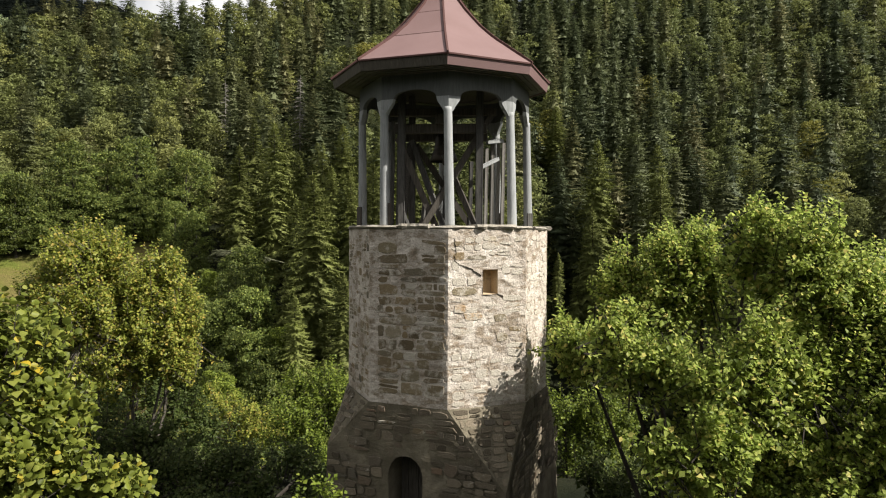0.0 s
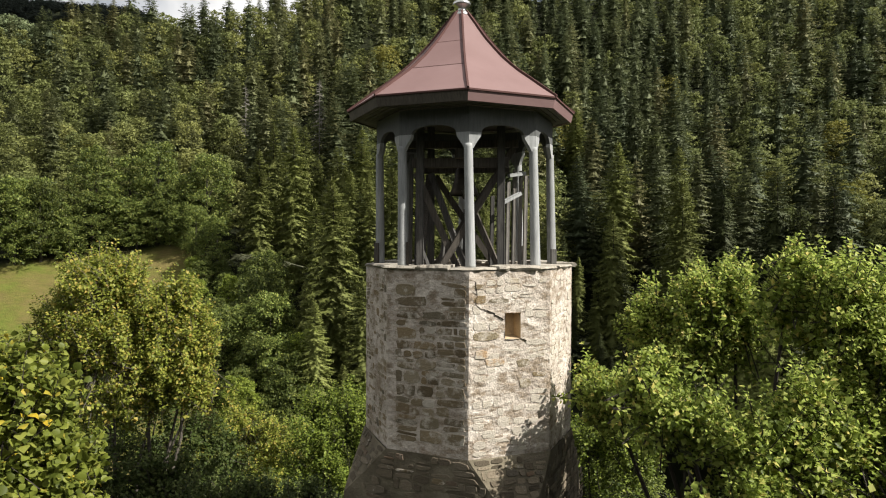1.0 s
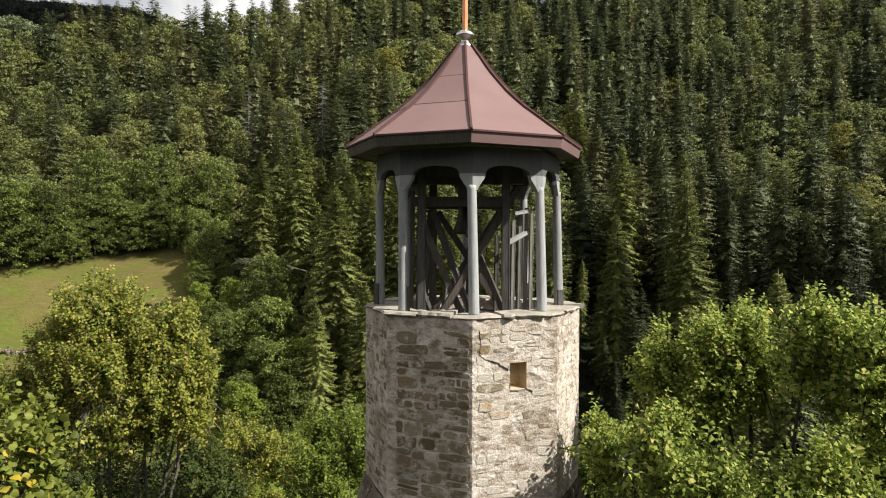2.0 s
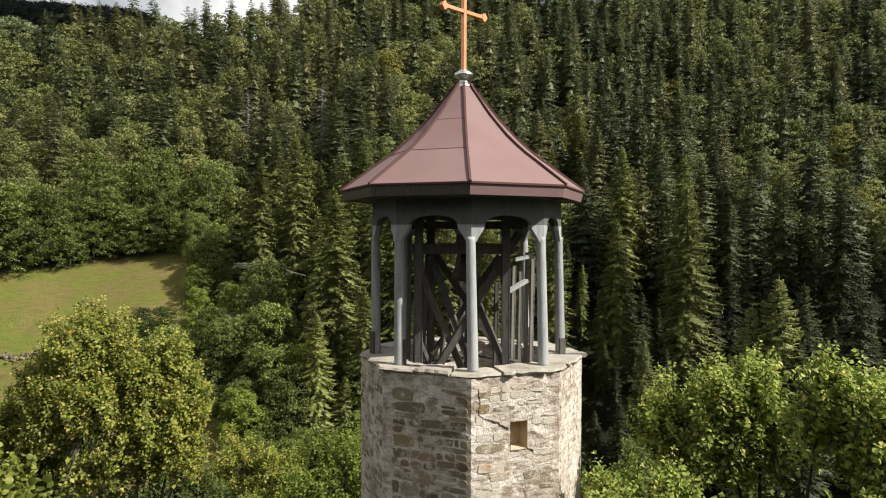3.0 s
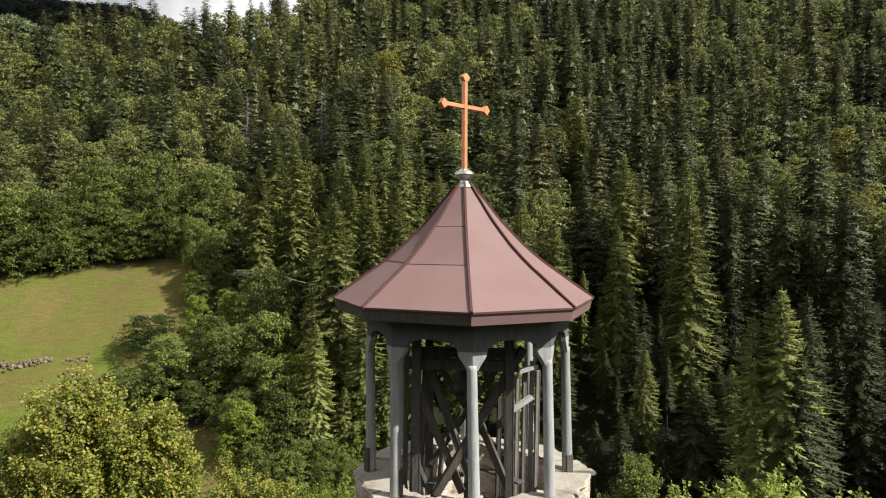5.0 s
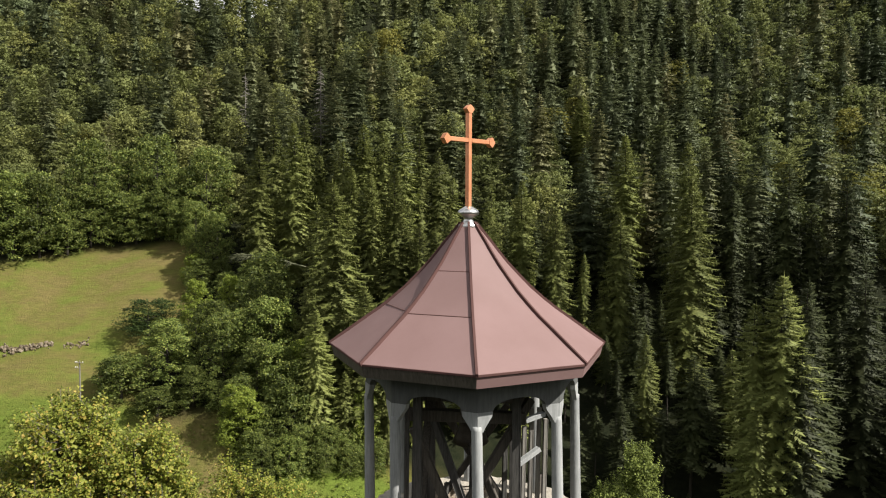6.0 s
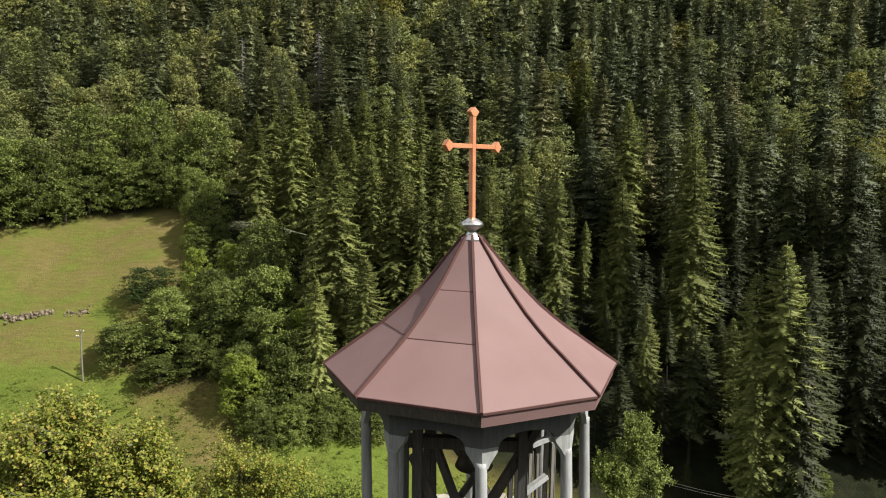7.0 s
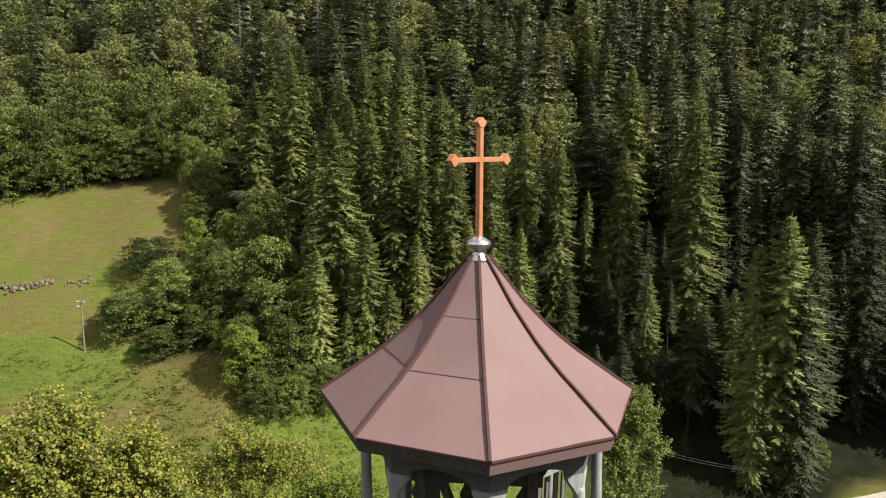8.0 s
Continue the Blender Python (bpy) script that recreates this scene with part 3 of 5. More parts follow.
def tower_roof():
    bm = bmesh.new()
    turned(bm, [(r * 0.985, z - 0.022) for r, z in PROFILE], 8, ROOF_T)
    roof = tower_part("roof", bm, DARK_WOOD, None, "bell-cast roof of faded red sheet metal")
    # seams: which facets are made of several sheets, by the radius of the joint
    seams = {7: [1.14, 0.60], 6: [1.12], 5: [0.9], 3: [1.0], 0: []}
    for k in range(8):
        joints = [1.885] + seams.get(k, []) + [0.105]
        for n_sheet, (r0, r1) in enumerate(zip(joints, joints[1:])):
            lip = 0.007 * n_sheet
            radii = [r0] + [r for r, _ in PROFILE if r1 + 0.02 < r < r0 - 0.02] + [r1]
            bm = bmesh.new()
            rows = []
            for i, r in enumerate(radii):
                up = lip if i == 0 else lip * 0.3
                z = roof_at(r)
                tip = -0.012 if n_sheet and i == 0 else 0
                a, b = ring_point(r, ROOF_T + 45 * k, z + up + tip), ring_point(r, ROOF_T + 45 * (k + 1), z + up + tip)
                row = []
                for j in range(7):
                    p = a.lerp(b, j / 6)
                    p.z += 0.006 * noise.noise((p.x * 2.2, p.y * 2.2, k)) * (0 < j < 6)
                    row.append(bm.verts.new(p))
                rows.append(row)
            for a, b in zip(rows, rows[1:]):
                for j in range(6):
                    bm.faces.new((a[j], a[j + 1], b[j + 1], b[j]))
            edge = [bm.verts.new(v.co) for v in rows[0]]
            fold = [bm.verts.new(v.co + Vector((0, 0, -0.012))) for v in rows[0]]
            for j in range(6):
                bm.faces.new((fold[j], fold[j + 1], edge[j + 1], edge[j]))
            tower_part("roof_sheet", bm, ROOF, roof, "", True)
            # thin dark strip in place of the lap's shadow line
            if n_sheet:
                bm = bmesh.new()
                a, b = rows_place(r0, k, -0.004), rows_place(r0 + 0.012, k, 0.002)
                q = [bm.verts.new(p) for p in (a[0], a[1], b[1], b[0])]
                top = [bm.verts.new(v.co + Vector((0, 0, 0.006))) for v in q]
                bm.faces.new(top)
                for j in range(4):
                    bm.faces.new((q[j], q[(j + 1) % 4], top[(j + 1) % 4], top[j]))
                tower_part("seam_shade", bm, TRIM, roof)
    for k in range(8):
        az = ROOF_T + 45 * k
        side = ring_point(1, az + 90, 0)
        out = ring_point(1, az, 0)
        bm = bmesh.new()
        rows = []
        for r, z in [(1.893, 9.50)] + PROFILE[1:]:
            c = out * r + Vector((0, 0, z))
            w, h = 0.016, 0.030
            rows.append([bm.verts.new(c + side * s * w + Vector((0, 0, e)) + out * e * 0.4) for s, e in ((-1.2, -0.012), (-0.9, h), (0.9, h), (1.2, -0.012))])
        for a, b in zip(rows, rows[1:]):
            for j in range(4):
                bm.faces.new((a[j], a[(j + 1) % 4], b[(j + 1) % 4], b[j]))
        bm.faces.new(rows[0])
        bm.faces.new(rows[-1])
        # darker than the sheets: the shadow beside the roll is in its colour
        tower_part("hip_roll", bm, TRIM, roof, "raised metal seam along the hip")
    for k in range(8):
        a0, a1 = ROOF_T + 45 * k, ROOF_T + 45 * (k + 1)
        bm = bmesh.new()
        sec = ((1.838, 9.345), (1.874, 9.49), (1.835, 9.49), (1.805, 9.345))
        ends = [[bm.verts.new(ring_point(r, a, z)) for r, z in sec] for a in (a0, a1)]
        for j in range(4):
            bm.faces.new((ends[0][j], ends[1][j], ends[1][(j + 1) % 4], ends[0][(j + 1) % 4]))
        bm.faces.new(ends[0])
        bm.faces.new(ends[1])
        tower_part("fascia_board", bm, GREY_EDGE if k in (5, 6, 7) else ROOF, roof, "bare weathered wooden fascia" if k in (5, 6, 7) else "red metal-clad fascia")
        bm = bmesh.new()
        sec = ((1.868, 9.492), (1.892, 9.488), (1.892, 9.512), (1.84, 9.53))
        ends = [[bm.verts.new(ring_point(r, a, z)) for r, z in sec] for a in (a0, a1)]
        for j in range(4):
            bm.faces.new((ends[0][j], ends[1][j], ends[1][(j + 1) % 4], ends[0][(j + 1) % 4]))
        tower_part("drip_edge", bm, TRIM, roof)
        # soffit in boards
        cuts = np.linspace(0.0, 1.0, 5)
        for i in range(4):
            bm = bmesh.new()
            lo, hi = 1.38 + 0.425 * cuts[i] + 0.003, 1.38 + 0.425 * cuts[i + 1] - 0.003
            sec = ((lo, 9.385), (hi, 9.375), (hi, 9.36), (lo, 9.37))
            ends = [[bm.verts.new(ring_point(r, a, z)) for r, z in sec] for a in (a0, a1)]
            for j in range(4):
                bm.faces.new((ends[0][j], ends[1][j], ends[1][(j + 1) % 4], ends[0][(j + 1) % 4]))
            tower_part("soffit_board", bm, SOFFIT, roof)
    bm = bmesh.new()
    turned(bm, [(1.45, 9.39), (0.02, 9.40)], 8, ROOF_T)
    tower_part("ceiling_panel", bm, DARK_WOOD, roof)
    bm = bmesh.new()
    turned(bm, [(0.12, 11.07), (0.142, 11.095), (0.135, 11.135), (0.075, 11.18), (0.06, 11.21), (0.075, 11.235), (0.14, 11.27), (0.15, 11.30), (0.135, 11.33), (0.075, 11.365), (0.045, 11.385)], 28)
    tower_part("finial", bm, STEEL, roof, "turned bright steel finial", True)


def roof_cross():
    """Box-section cross with flared ends, turned to the arms' own direction."""
    cross = thing("cross", "copper cross with flared ends on the roof finial", "cross", (0, 0, 11.38))
    m = Matrix.Rotation(radians(49.2), 4, "Z")
    h, d = 0.030, 0.034
    bm = bmesh.new()
    box(bm, (-h, -d, 0.0), (h, d, 1.30), m)
    soften(bm, 0.004)
    part("upright", bm, COPPER, cross)
    for s in (-1, 1):
        bm = bmesh.new()
        box(bm, (min(s * h, s * 0.40), -d * 0.98, 0.865), (max(s * h, s * 0.40), d * 0.98, 0.922), m)
        soften(bm, 0.004)
        part("arm", bm, COPPER, cross)

    def flare(name, place, turn):
        bm = bmesh.new()
        shape = ((-0.028, -0.01), (-0.07, 0.045), (-0.062, 0.06), (0.0, 0.105), (0.062, 0.06), (0.07, 0.045), (0.028, -0.01))
        f, b = ([bm.verts.new(m @ (Vector(place) + Matrix.Rotation(turn, 3, "Y") @ Vector((u, y, v)))) for u, v in shape] for y in (-d * 1.15, d * 1.15))
        bm.faces.new(f)
        bm.faces.new(b[::-1])
        for i in range(len(shape)):
            j = (i + 1) % len(shape)
            bm.faces.new((f[i], b[i], b[j], f[j]))
        part(name, bm, COPPER, cross)
    flare("end_piece", (0, 0, 1.27), 0)
    flare("end_piece", (0.385, 0, 0.893), radians(90))
    flare("end_piece", (-0.385, 0, 0.893), radians(-90))


def timber_bar(bm, a, b, w, d, roll=0.0):
    a, b = Vector(a), Vector(b)
    m = (b - a).to_track_quat("Z", "Y").to_matrix().to_4x4() @ Matrix.Rotation(roll, 4, "Z")
    m.translation = a
    box(bm, (-w / 2, -d / 2, 0), (w / 2, d / 2, (b - a).length), m)
    soften(bm, 0.006)


def bell_frame():
    frame_ob = thing("belfry_timberwork", "old braced timber frame carrying the bell", "timber frame", (0.03, 0.0, 6.2))
    inv = Matrix.Translation((-0.03, 0, -6.2))

    def bar(name, a, b, w=0.11, d=0.11, material=DARK_WOOD, roll=0.0):
        bm = bmesh.new()
        timber_bar(bm, a, b, w, d, roll)
        bm.transform(inv)
        part(name, bm, material, frame_ob)
    for x, y in ((-0.61, -0.54), (0.68, -0.54), (-0.58, 0.62), (0.64, 0.62)):
        bar("post", (x, y, 6.2), (x, y, 9.36), 0.105, 0.105, OLD_WOOD)
    bar("head_beam", (-0.75, -0.44, 8.62), (0.80, -0.44, 8.62), 0.13, 0.15)
    bar("head_beam", (-0.75, 0.52, 8.62), (0.80, 0.52, 8.62), 0.13, 0.15)
    bar("bell_beam", (0.03, -0.62, 8.76), (0.03, 0.72, 8.76), 0.16, 0.16)
    bar("tie_beam", (-0.9, 0.05, 8.98), (0.95, 0.05, 8.98), 0.12, 0.12)
    bar("brace", (-0.33, -0.62, 6.85), (0.86, -0.36, 8.85), 0.11, 0.09)
    bar("brace", (-0.68, -0.50, 8.45), (0.02, -0.46, 6.85), 0.12, 0.09)
    bar("brace", (-0.52, 0.10, 8.5), (0.10, 0.0, 6.85), 0.10, 0.09, OLD_WOOD)
    bar("brace", (0.08, -0.30, 8.2), (0.68, -0.42, 6.85), 0.10, 0.08)
    bar("brace", (-0.55, 0.60, 6.85), (0.55, 0.58, 8.5), 0.10, 0.09)
    bar("brace", (0.6, 0.66, 6.85), (-0.5, 0.66, 8.5), 0.10, 0.09)
    bar("brace", (-0.60, -0.5, 7.0), (-0.60, 0.55, 8.5), 0.10, 0.08)
    bar("brace", (-0.25, -0.30, 6.3), (-0.62, -0.55, 7.3), 0.07, 0.06, OLD_WOOD)
    bar("strut", (-0.42, 0.25, 6.3), (-0.30, 0.2, 7.45), 0.06, 0.06, OLD_WOOD)
    bar("strut", (0.02, 0.30, 6.3), (0.06, 0.3, 7.9), 0.05, 0.06, OLD_WOOD)
    # uprights of the old ladder side, sunlight put into the right ones' paler wood
    for x, y, top, w in ((0.50, -0.15, 8.1, 0.045), (0.76, 0.05, 8.35, 0.035), (0.86, 0.22, 8.55, 0.035), (0.97, 0.3, 8.55, 0.03), (1.05, 0.1, 8.45, 0.04), (-0.85, -0.1, 8.8, 0.07), (-0.80, 0.3, 8.7, 0.06)):
        bar("upright", (x, y, 6.3), (x + 0.03, y, top), w, 0.05, PALE_WOOD if x > 0.5 else OLD_WOOD, 0.3)
    bar("rung", (0.66, -0.42, 7.96), (0.98, -0.22, 8.14), 0.075, 0.05, GREY_PAINT)
    bar("rung", (0.80, 0.0, 8.45), (1.06, 0.18, 8.50), 0.07, 0.05, GREY_PAINT)
    bar("plank", (-0.55, -0.35, 6.86), (0.2, 0.3, 6.92), 0.16, 0.03, OLD_WOOD)
    bar("plank", (0.25, 0.5, 6.86), (0.85, -0.25, 6.92), 0.14, 0.03, OLD_WOOD)

    bell = thing("bell", "dark bronze bell hanging from the timber frame", "bell", (0.05, 0.0, 8.12))
    bm = bmesh.new()
    turned(bm, [(0.235, 0.0), (0.25, 0.02), (0.215, 0.1), (0.17, 0.22), (0.15, 0.34), (0.14, 0.42), (0.10, 0.47), (0.03, 0.49), (0.03, 0.56)], 24, cap=False)
    part("bell_body", bm, BRONZE, bell, "", True)
    bm = bmesh.new()
    tube(bm, [(0, 0, 0.45), (0.01, 0, 0.1), (0.012, 0, 0.03), (0.012, 0, -0.03), (0.012, 0, -0.06)], [0.015, 0.015, 0.045, 0.045, 0.02], 8)
    part("clapper", bm, DARK_WOOD, bell, "dark iron clapper")


wall = shaft_wall()
base = base_wall()
coping(wall)
belfry()
tower_roof()
roof_cross()
bell_frame()


# ---- trees ----
def leaf_normals(v, out, blend=0.8):
    """Normals of loose leaves, turned outward and leaning to the crown's own form."""
    t = v.reshape(-1, 3, 3)
    g = np.cross(t[:, 1] - t[:, 0], t[:, 2] - t[:, 0])
    g /= np.linalg.norm(g, axis=1)[:, None] + 1e-9
    out = out / (np.linalg.norm(out, axis=1)[:, None] + 1e-9)
    back = (g * out).sum(1) < 0
    t[back] = t[back][:, ::-1]
    g[back] *= -1
    n = g * (1 - blend) + out * blend
    n /= np.linalg.norm(n, axis=1)[:, None]
    return t.reshape(-1, 3), np.repeat(n, 3, axis=0)


def spruce_arrays(seed, tall, wide, whorls, per, stations, base=0.03, frond=0.30, blend=0.72):
    """Triangles of a spruce crown: whorls of boughs, each a drooping frond with hanging twigs, round a dim twiggy core."""
    g = np.random.default_rng(seed)
    up = np.array([0, 0, 1.0])
    n = whorls * per
    ring = np.repeat(np.arange(whorls), per)
    d = tall * (1 - base) * ((ring + 0.35 + g.uniform(-0.45, 0.45, n)) / whorls) ** 1.12
    d = np.clip(d, 0.02 * tall, tall)
    az = np.tile(np.arange(per) * 6.283 / per, whorls) + ring * 2.4 + g.normal(0, 0.25, n)

    def reach(q):
        return wide * (1 - np.exp(-q / (0.24 * tall))) * (1 - 0.25 * np.clip(q / tall - 0.75, 0, 1) * 4)
    uneven = 1 + 0.13 * np.sin(az + d * 0.25 + g.uniform(0, 6.28)) + 0.12 * np.sin(2 * az - d * 0.9 + g.uniform(0, 6.28)) + 0.10 * np.sin(3 * az + d * 1.7)
    length = reach(d) * uneven * g.uniform(0.68, 1.14, n) * np.where(g.random(n) < 0.14, 0.6, 1.0) + 0.12
    out = np.stack([np.cos(az), np.sin(az), 0 * az], 1)
    side = np.stack([-np.sin(az), np.cos(az), 0 * az], 1)
    slope = 0.62 * np.exp(-d / (0.12 * tall)) - 0.10 - 0.30 * d / tall + g.normal(0, 0.12, n)
    bend = g.normal(0, 0.16, n)

    def along(s):
        s = s[:, None]
        rise = length[:, None] * (slope[:, None] * s - 0.30 * s ** 2 + 0.22 * s ** 3)
        return out * length[:, None] * s + side * (length * bend)[:, None] * s ** 2 + up * ((tall - d)[:, None] + rise)
    tris = []
    gap = 0.46 / stations
    for s in np.linspace(0.24, 0.95, stations):
        for sgn in (-1, 1):
            mid = s + g.uniform(-0.35, 0.35, n) / stations
            a, b, c = along(np.clip(mid - gap, 0, 1)), along(np.clip(mid + gap, 0, 1)), along(mid)
            k = ((length * frond * (1.15 - s) + 0.13) * g.uniform(0.5, 1.35, n))[:, None]
            tris.append(np.stack([a, b, c + side * sgn * k + out * k * 0.75 - up * k * g.uniform(0.0, 0.55, n)[:, None]], 1))
        if s > 0.3:
            k = ((0.14 + 0.07 * length) * g.uniform(0.5, 1.4, n))[:, None]
            tris.append(np.stack([a, b, c - up * k + side * k * g.uniform(-0.5, 0.5, n)[:, None] + out * k * 0.3], 1))
    a, b = along(np.full(n, 0.84)), along(np.full(n, 1.0))
    k = (0.08 + 0.05 * length)[:, None]
    tris.append(np.stack([a - side * k, a + side * k, b + out * k * 1.6 + up * k * 0.5], 1))
    # twiggy core in ragged skirts
    sides, skirts = 9, max(7, whorls // 3) if whorls > 5 else 0
    core = []
    for i in range(skirts // 5 + 1, skirts):
        q0, q1 = tall * (1 - base) * (i + 0.1) / skirts, tall * (1 - base) * (i + 1.35) / skirts
        r1 = 0.45 * reach(np.array(q1))
        lo = g.uniform(0.8, 1.2, sides)
        for j in range(sides):
            t0, t1 = 6.283 * j / sides + i, 6.283 * (j + 1) / sides + i
            core.append([[0, 0, tall - q0], [math.cos(t0) * r1 * lo[j], math.sin(t0) * r1 * lo[j], tall - q1], [math.cos(t1) * r1 * lo[(j + 1) % sides], math.sin(t1) * r1 * lo[(j + 1) % sides], tall - q1]])
    for i in range(4):
        t = i * math.pi / 2
        c = np.array([math.cos(t), math.sin(t)]) * 0.10
        core.append([[c[0], c[1], tall * 0.95], [-c[1], c[0], tall * 0.95], [0, 0, tall * 1.012]])
    v = np.concatenate(tris + [np.array(core)])
    mid = v.mean(1)
    lean = mid * np.array([1, 1, 0])
    lean[:, 2] = 0.55 * np.hypot(mid[:, 0], mid[:, 1]) + 0.05
    v, nn = leaf_normals(v.reshape(-1, 3), lean, blend)
    return v, np.arange(len(v)).reshape(-1, 3), nn


def broad_arrays(seed, tall, wide, cards, size, lobes=120, blend=0.45):
    """Triangles of a broad crown: small leafy sprays on many uneven lobes, thinner between them."""
    g = np.random.default_rng(seed)
    t = g.uniform(0, 1, lobes) ** 0.85
    ang = g.uniform(0, 6.283, lobes)
    skew = 1 + 0.18 * np.sin(ang + g.uniform(0, 6.28)) + 0.14 * np.sin(2 * ang + t * 5)
    rad = wide * np.sqrt(np.clip(1 - (t * 1.35 - 0.42) ** 2, 0.04, 1)) * np.sqrt(g.uniform(0.12, 1, lobes)) * 0.86 * skew
    centre = np.stack([rad * np.cos(ang), rad * np.sin(ang), tall * (0.03 + 0.9 * t)], 1)
    size_l = wide * g.uniform(0.05, 0.17, lobes)
    share = size_l ** 2 / (size_l ** 2).sum()
    pick = g.choice(lobes, cards, p=share)
    d = g.normal(0, 1, (cards, 3))
    d /= np.linalg.norm(d, axis=1)[:, None]
    d[:, 2] = np.where(d[:, 2] < -0.5, -d[:, 2], d[:, 2])
    flat = np.array([1.15, 1.15, 0.8])
    p = centre[pick] + d * flat * (size_l[pick] * (0.35 + 0.9 * g.random(cards) ** 0.7))[:, None]
    n = d * 0.5 + g.normal(0, 0.6, (cards, 3)) + np.array([0, 0, 0.4])
    n /= np.linalg.norm(n, axis=1)[:, None]
    a = np.cross(n, g.normal(0, 1, (cards, 3)))
    a /= np.linalg.norm(a, axis=1)[:, None]
    b = np.cross(n, a)
    s = (size * g.uniform(0.5, 1.3, cards))[:, None]
    v = np.stack([p + a * s, p + b * s * 0.75 + n * s * 0.15, p - a * s * 0.8 - b * s * 0.4], 1).reshape(-1, 3)
    body = p - np.array([0, 0, tall * 0.4])
    body /= np.linalg.norm(body, axis=1)[:, None]
    v, n = leaf_normals(v, d * 0.5 + body * 0.9 + np.array([0, 0, 0.25]), blend)
    return v, np.arange(len(v)).reshape(-1, 3), n


def tree_model(name, label, crown, crown_mat, bark, tall, girth, limbs=0, seed=0, group=""):
    r2 = random.Random(seed)
    ob = thing(name, label, "tree", group=group)
    bm = bmesh.new()
    lean = r2.uniform(-0.02, 0.02)
    tube(bm, [(0, 0, -1.2), (0, 0, tall * 0.1), (lean * tall, 0, tall * 0.5), (lean * tall * 0.5, 0, tall * 0.97)], [girth * 1.25, girth, girth * 0.6, 0.02], 7, wobble=0.08, rng=r2)
    for i in range(limbs):
        a, z = r2.uniform(0, 6.283), tall * r2.uniform(0.22, 0.6)
        l = tall * r2.uniform(0.2, 0.33)
        tube(bm, [(0, 0, z), (math.cos(a) * l * 0.5, math.sin(a) * l * 0.5, z + l * 0.45), (math.cos(a) * l, math.sin(a) * l, z + l * 0.75)], [girth * 0.45, girth * 0.3, 0.03], 5, False)
    part("trunk", bm, bark, ob)
    cloud("crown", crown[0], crown[1], crown_mat, ob, None, crown[2])
    return ob


SPRUCES, STAND = [], []
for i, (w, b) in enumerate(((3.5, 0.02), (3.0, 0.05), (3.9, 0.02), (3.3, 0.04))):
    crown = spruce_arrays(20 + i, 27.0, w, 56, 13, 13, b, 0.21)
    SPRUCES.append(tree_model("spruce_tree", "tall spruce at the forest edge in the lit green", crown, LIT_SPRUCE, BARK, 27.0, 0.24, 0, i, "spruces on the slope"))
SHADY, MIDDLE = [], []
for i, (w, b) in enumerate(((3.4, 0.05), (2.9, 0.12), (3.8, 0.05))):
    crown = spruce_arrays(36 + i, 27.0, w, 38, 10, 7, b, 0.28)
    MIDDLE.append(tree_model("spruce_tree", "green spruce in the middle of the stand", crown, LIT_SPRUCE, BARK, 27.0, 0.24, 0, i, "spruces on the slope"))
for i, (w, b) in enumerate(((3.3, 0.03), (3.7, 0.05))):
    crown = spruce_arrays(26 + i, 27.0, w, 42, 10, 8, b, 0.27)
    SHADY.append(tree_model("spruce_tree", "tall spruce in the deep stand in the shaded green", crown, SHADED_SPRUCE, BARK, 27.0, 0.24, 0, i, "spruces on the slope"))
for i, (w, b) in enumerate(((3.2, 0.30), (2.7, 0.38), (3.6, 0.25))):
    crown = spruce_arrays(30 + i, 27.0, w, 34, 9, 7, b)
    STAND.append(tree_model("spruce_tree", "forest spruce with a bare lower trunk", crown, SHADED_SPRUCE, BARK, 27.0, 0.24, 0, i, "spruces on the slope"))
BROADS, DARKS, FRESH = [], [], []
for i, (h, w) in enumerate(((10.5, 3.9), (12.5, 4.2), (9.0, 4.0))):
    crown = broad_arrays(40 + i, h, w, 9500, 0.17, 260, 0.22)
    BROADS.append(tree_model("broadleaf_tree", "rounded green broadleaf tree at the wood's edge", crown, OAKISH, BARK, h * 0.85, 0.2, 5, i, "broadleaf trees on the slope"))
crown = broad_arrays(46, 10.0, 4.6, 9500, 0.16, 320, 0.22)
DARKS.append(tree_model("broadleaf_tree", "dense dark green round bush on the meadow's edge", crown, DARK_LEAF, BARK, 8.0, 0.2, 5, 4, "broadleaf trees on the slope"))
for i in range(2):
    crown = broad_arrays(48 + i, 11.0, 3.6, 8500, 0.17, 220, 0.25)
    FRESH.append(tree_model("broadleaf_tree", "fresh yellow-green broadleaf tree in full sun", crown, FRESH_LEAF, BARK, 9.0, 0.17, 5, 6 + i, "broadleaf trees on the slope"))

r3 = random.Random(77)
taken = []


def free(x, y, gap):
    return all((x - a) ** 2 + (y - b) ** 2 > gap * gap for a, b in taken)


first_used = set()


def grow(models, x, y, tall, base_tall, wide=1.0):
    i = r3.randrange(len(models))
    key = (id(models), i)
    s = tall / base_tall
    m = Matrix.LocRotScale((x, y, height(x, y) - 0.2), Euler((0, 0, r3.uniform(0, 6.28))), (s * wide, s * wide, s))
    if key not in first_used:
        first_used.add(key)
        models[i].matrix_basis = m
    else:
        copy_thing(models[i], m)
    taken.append((x, y))


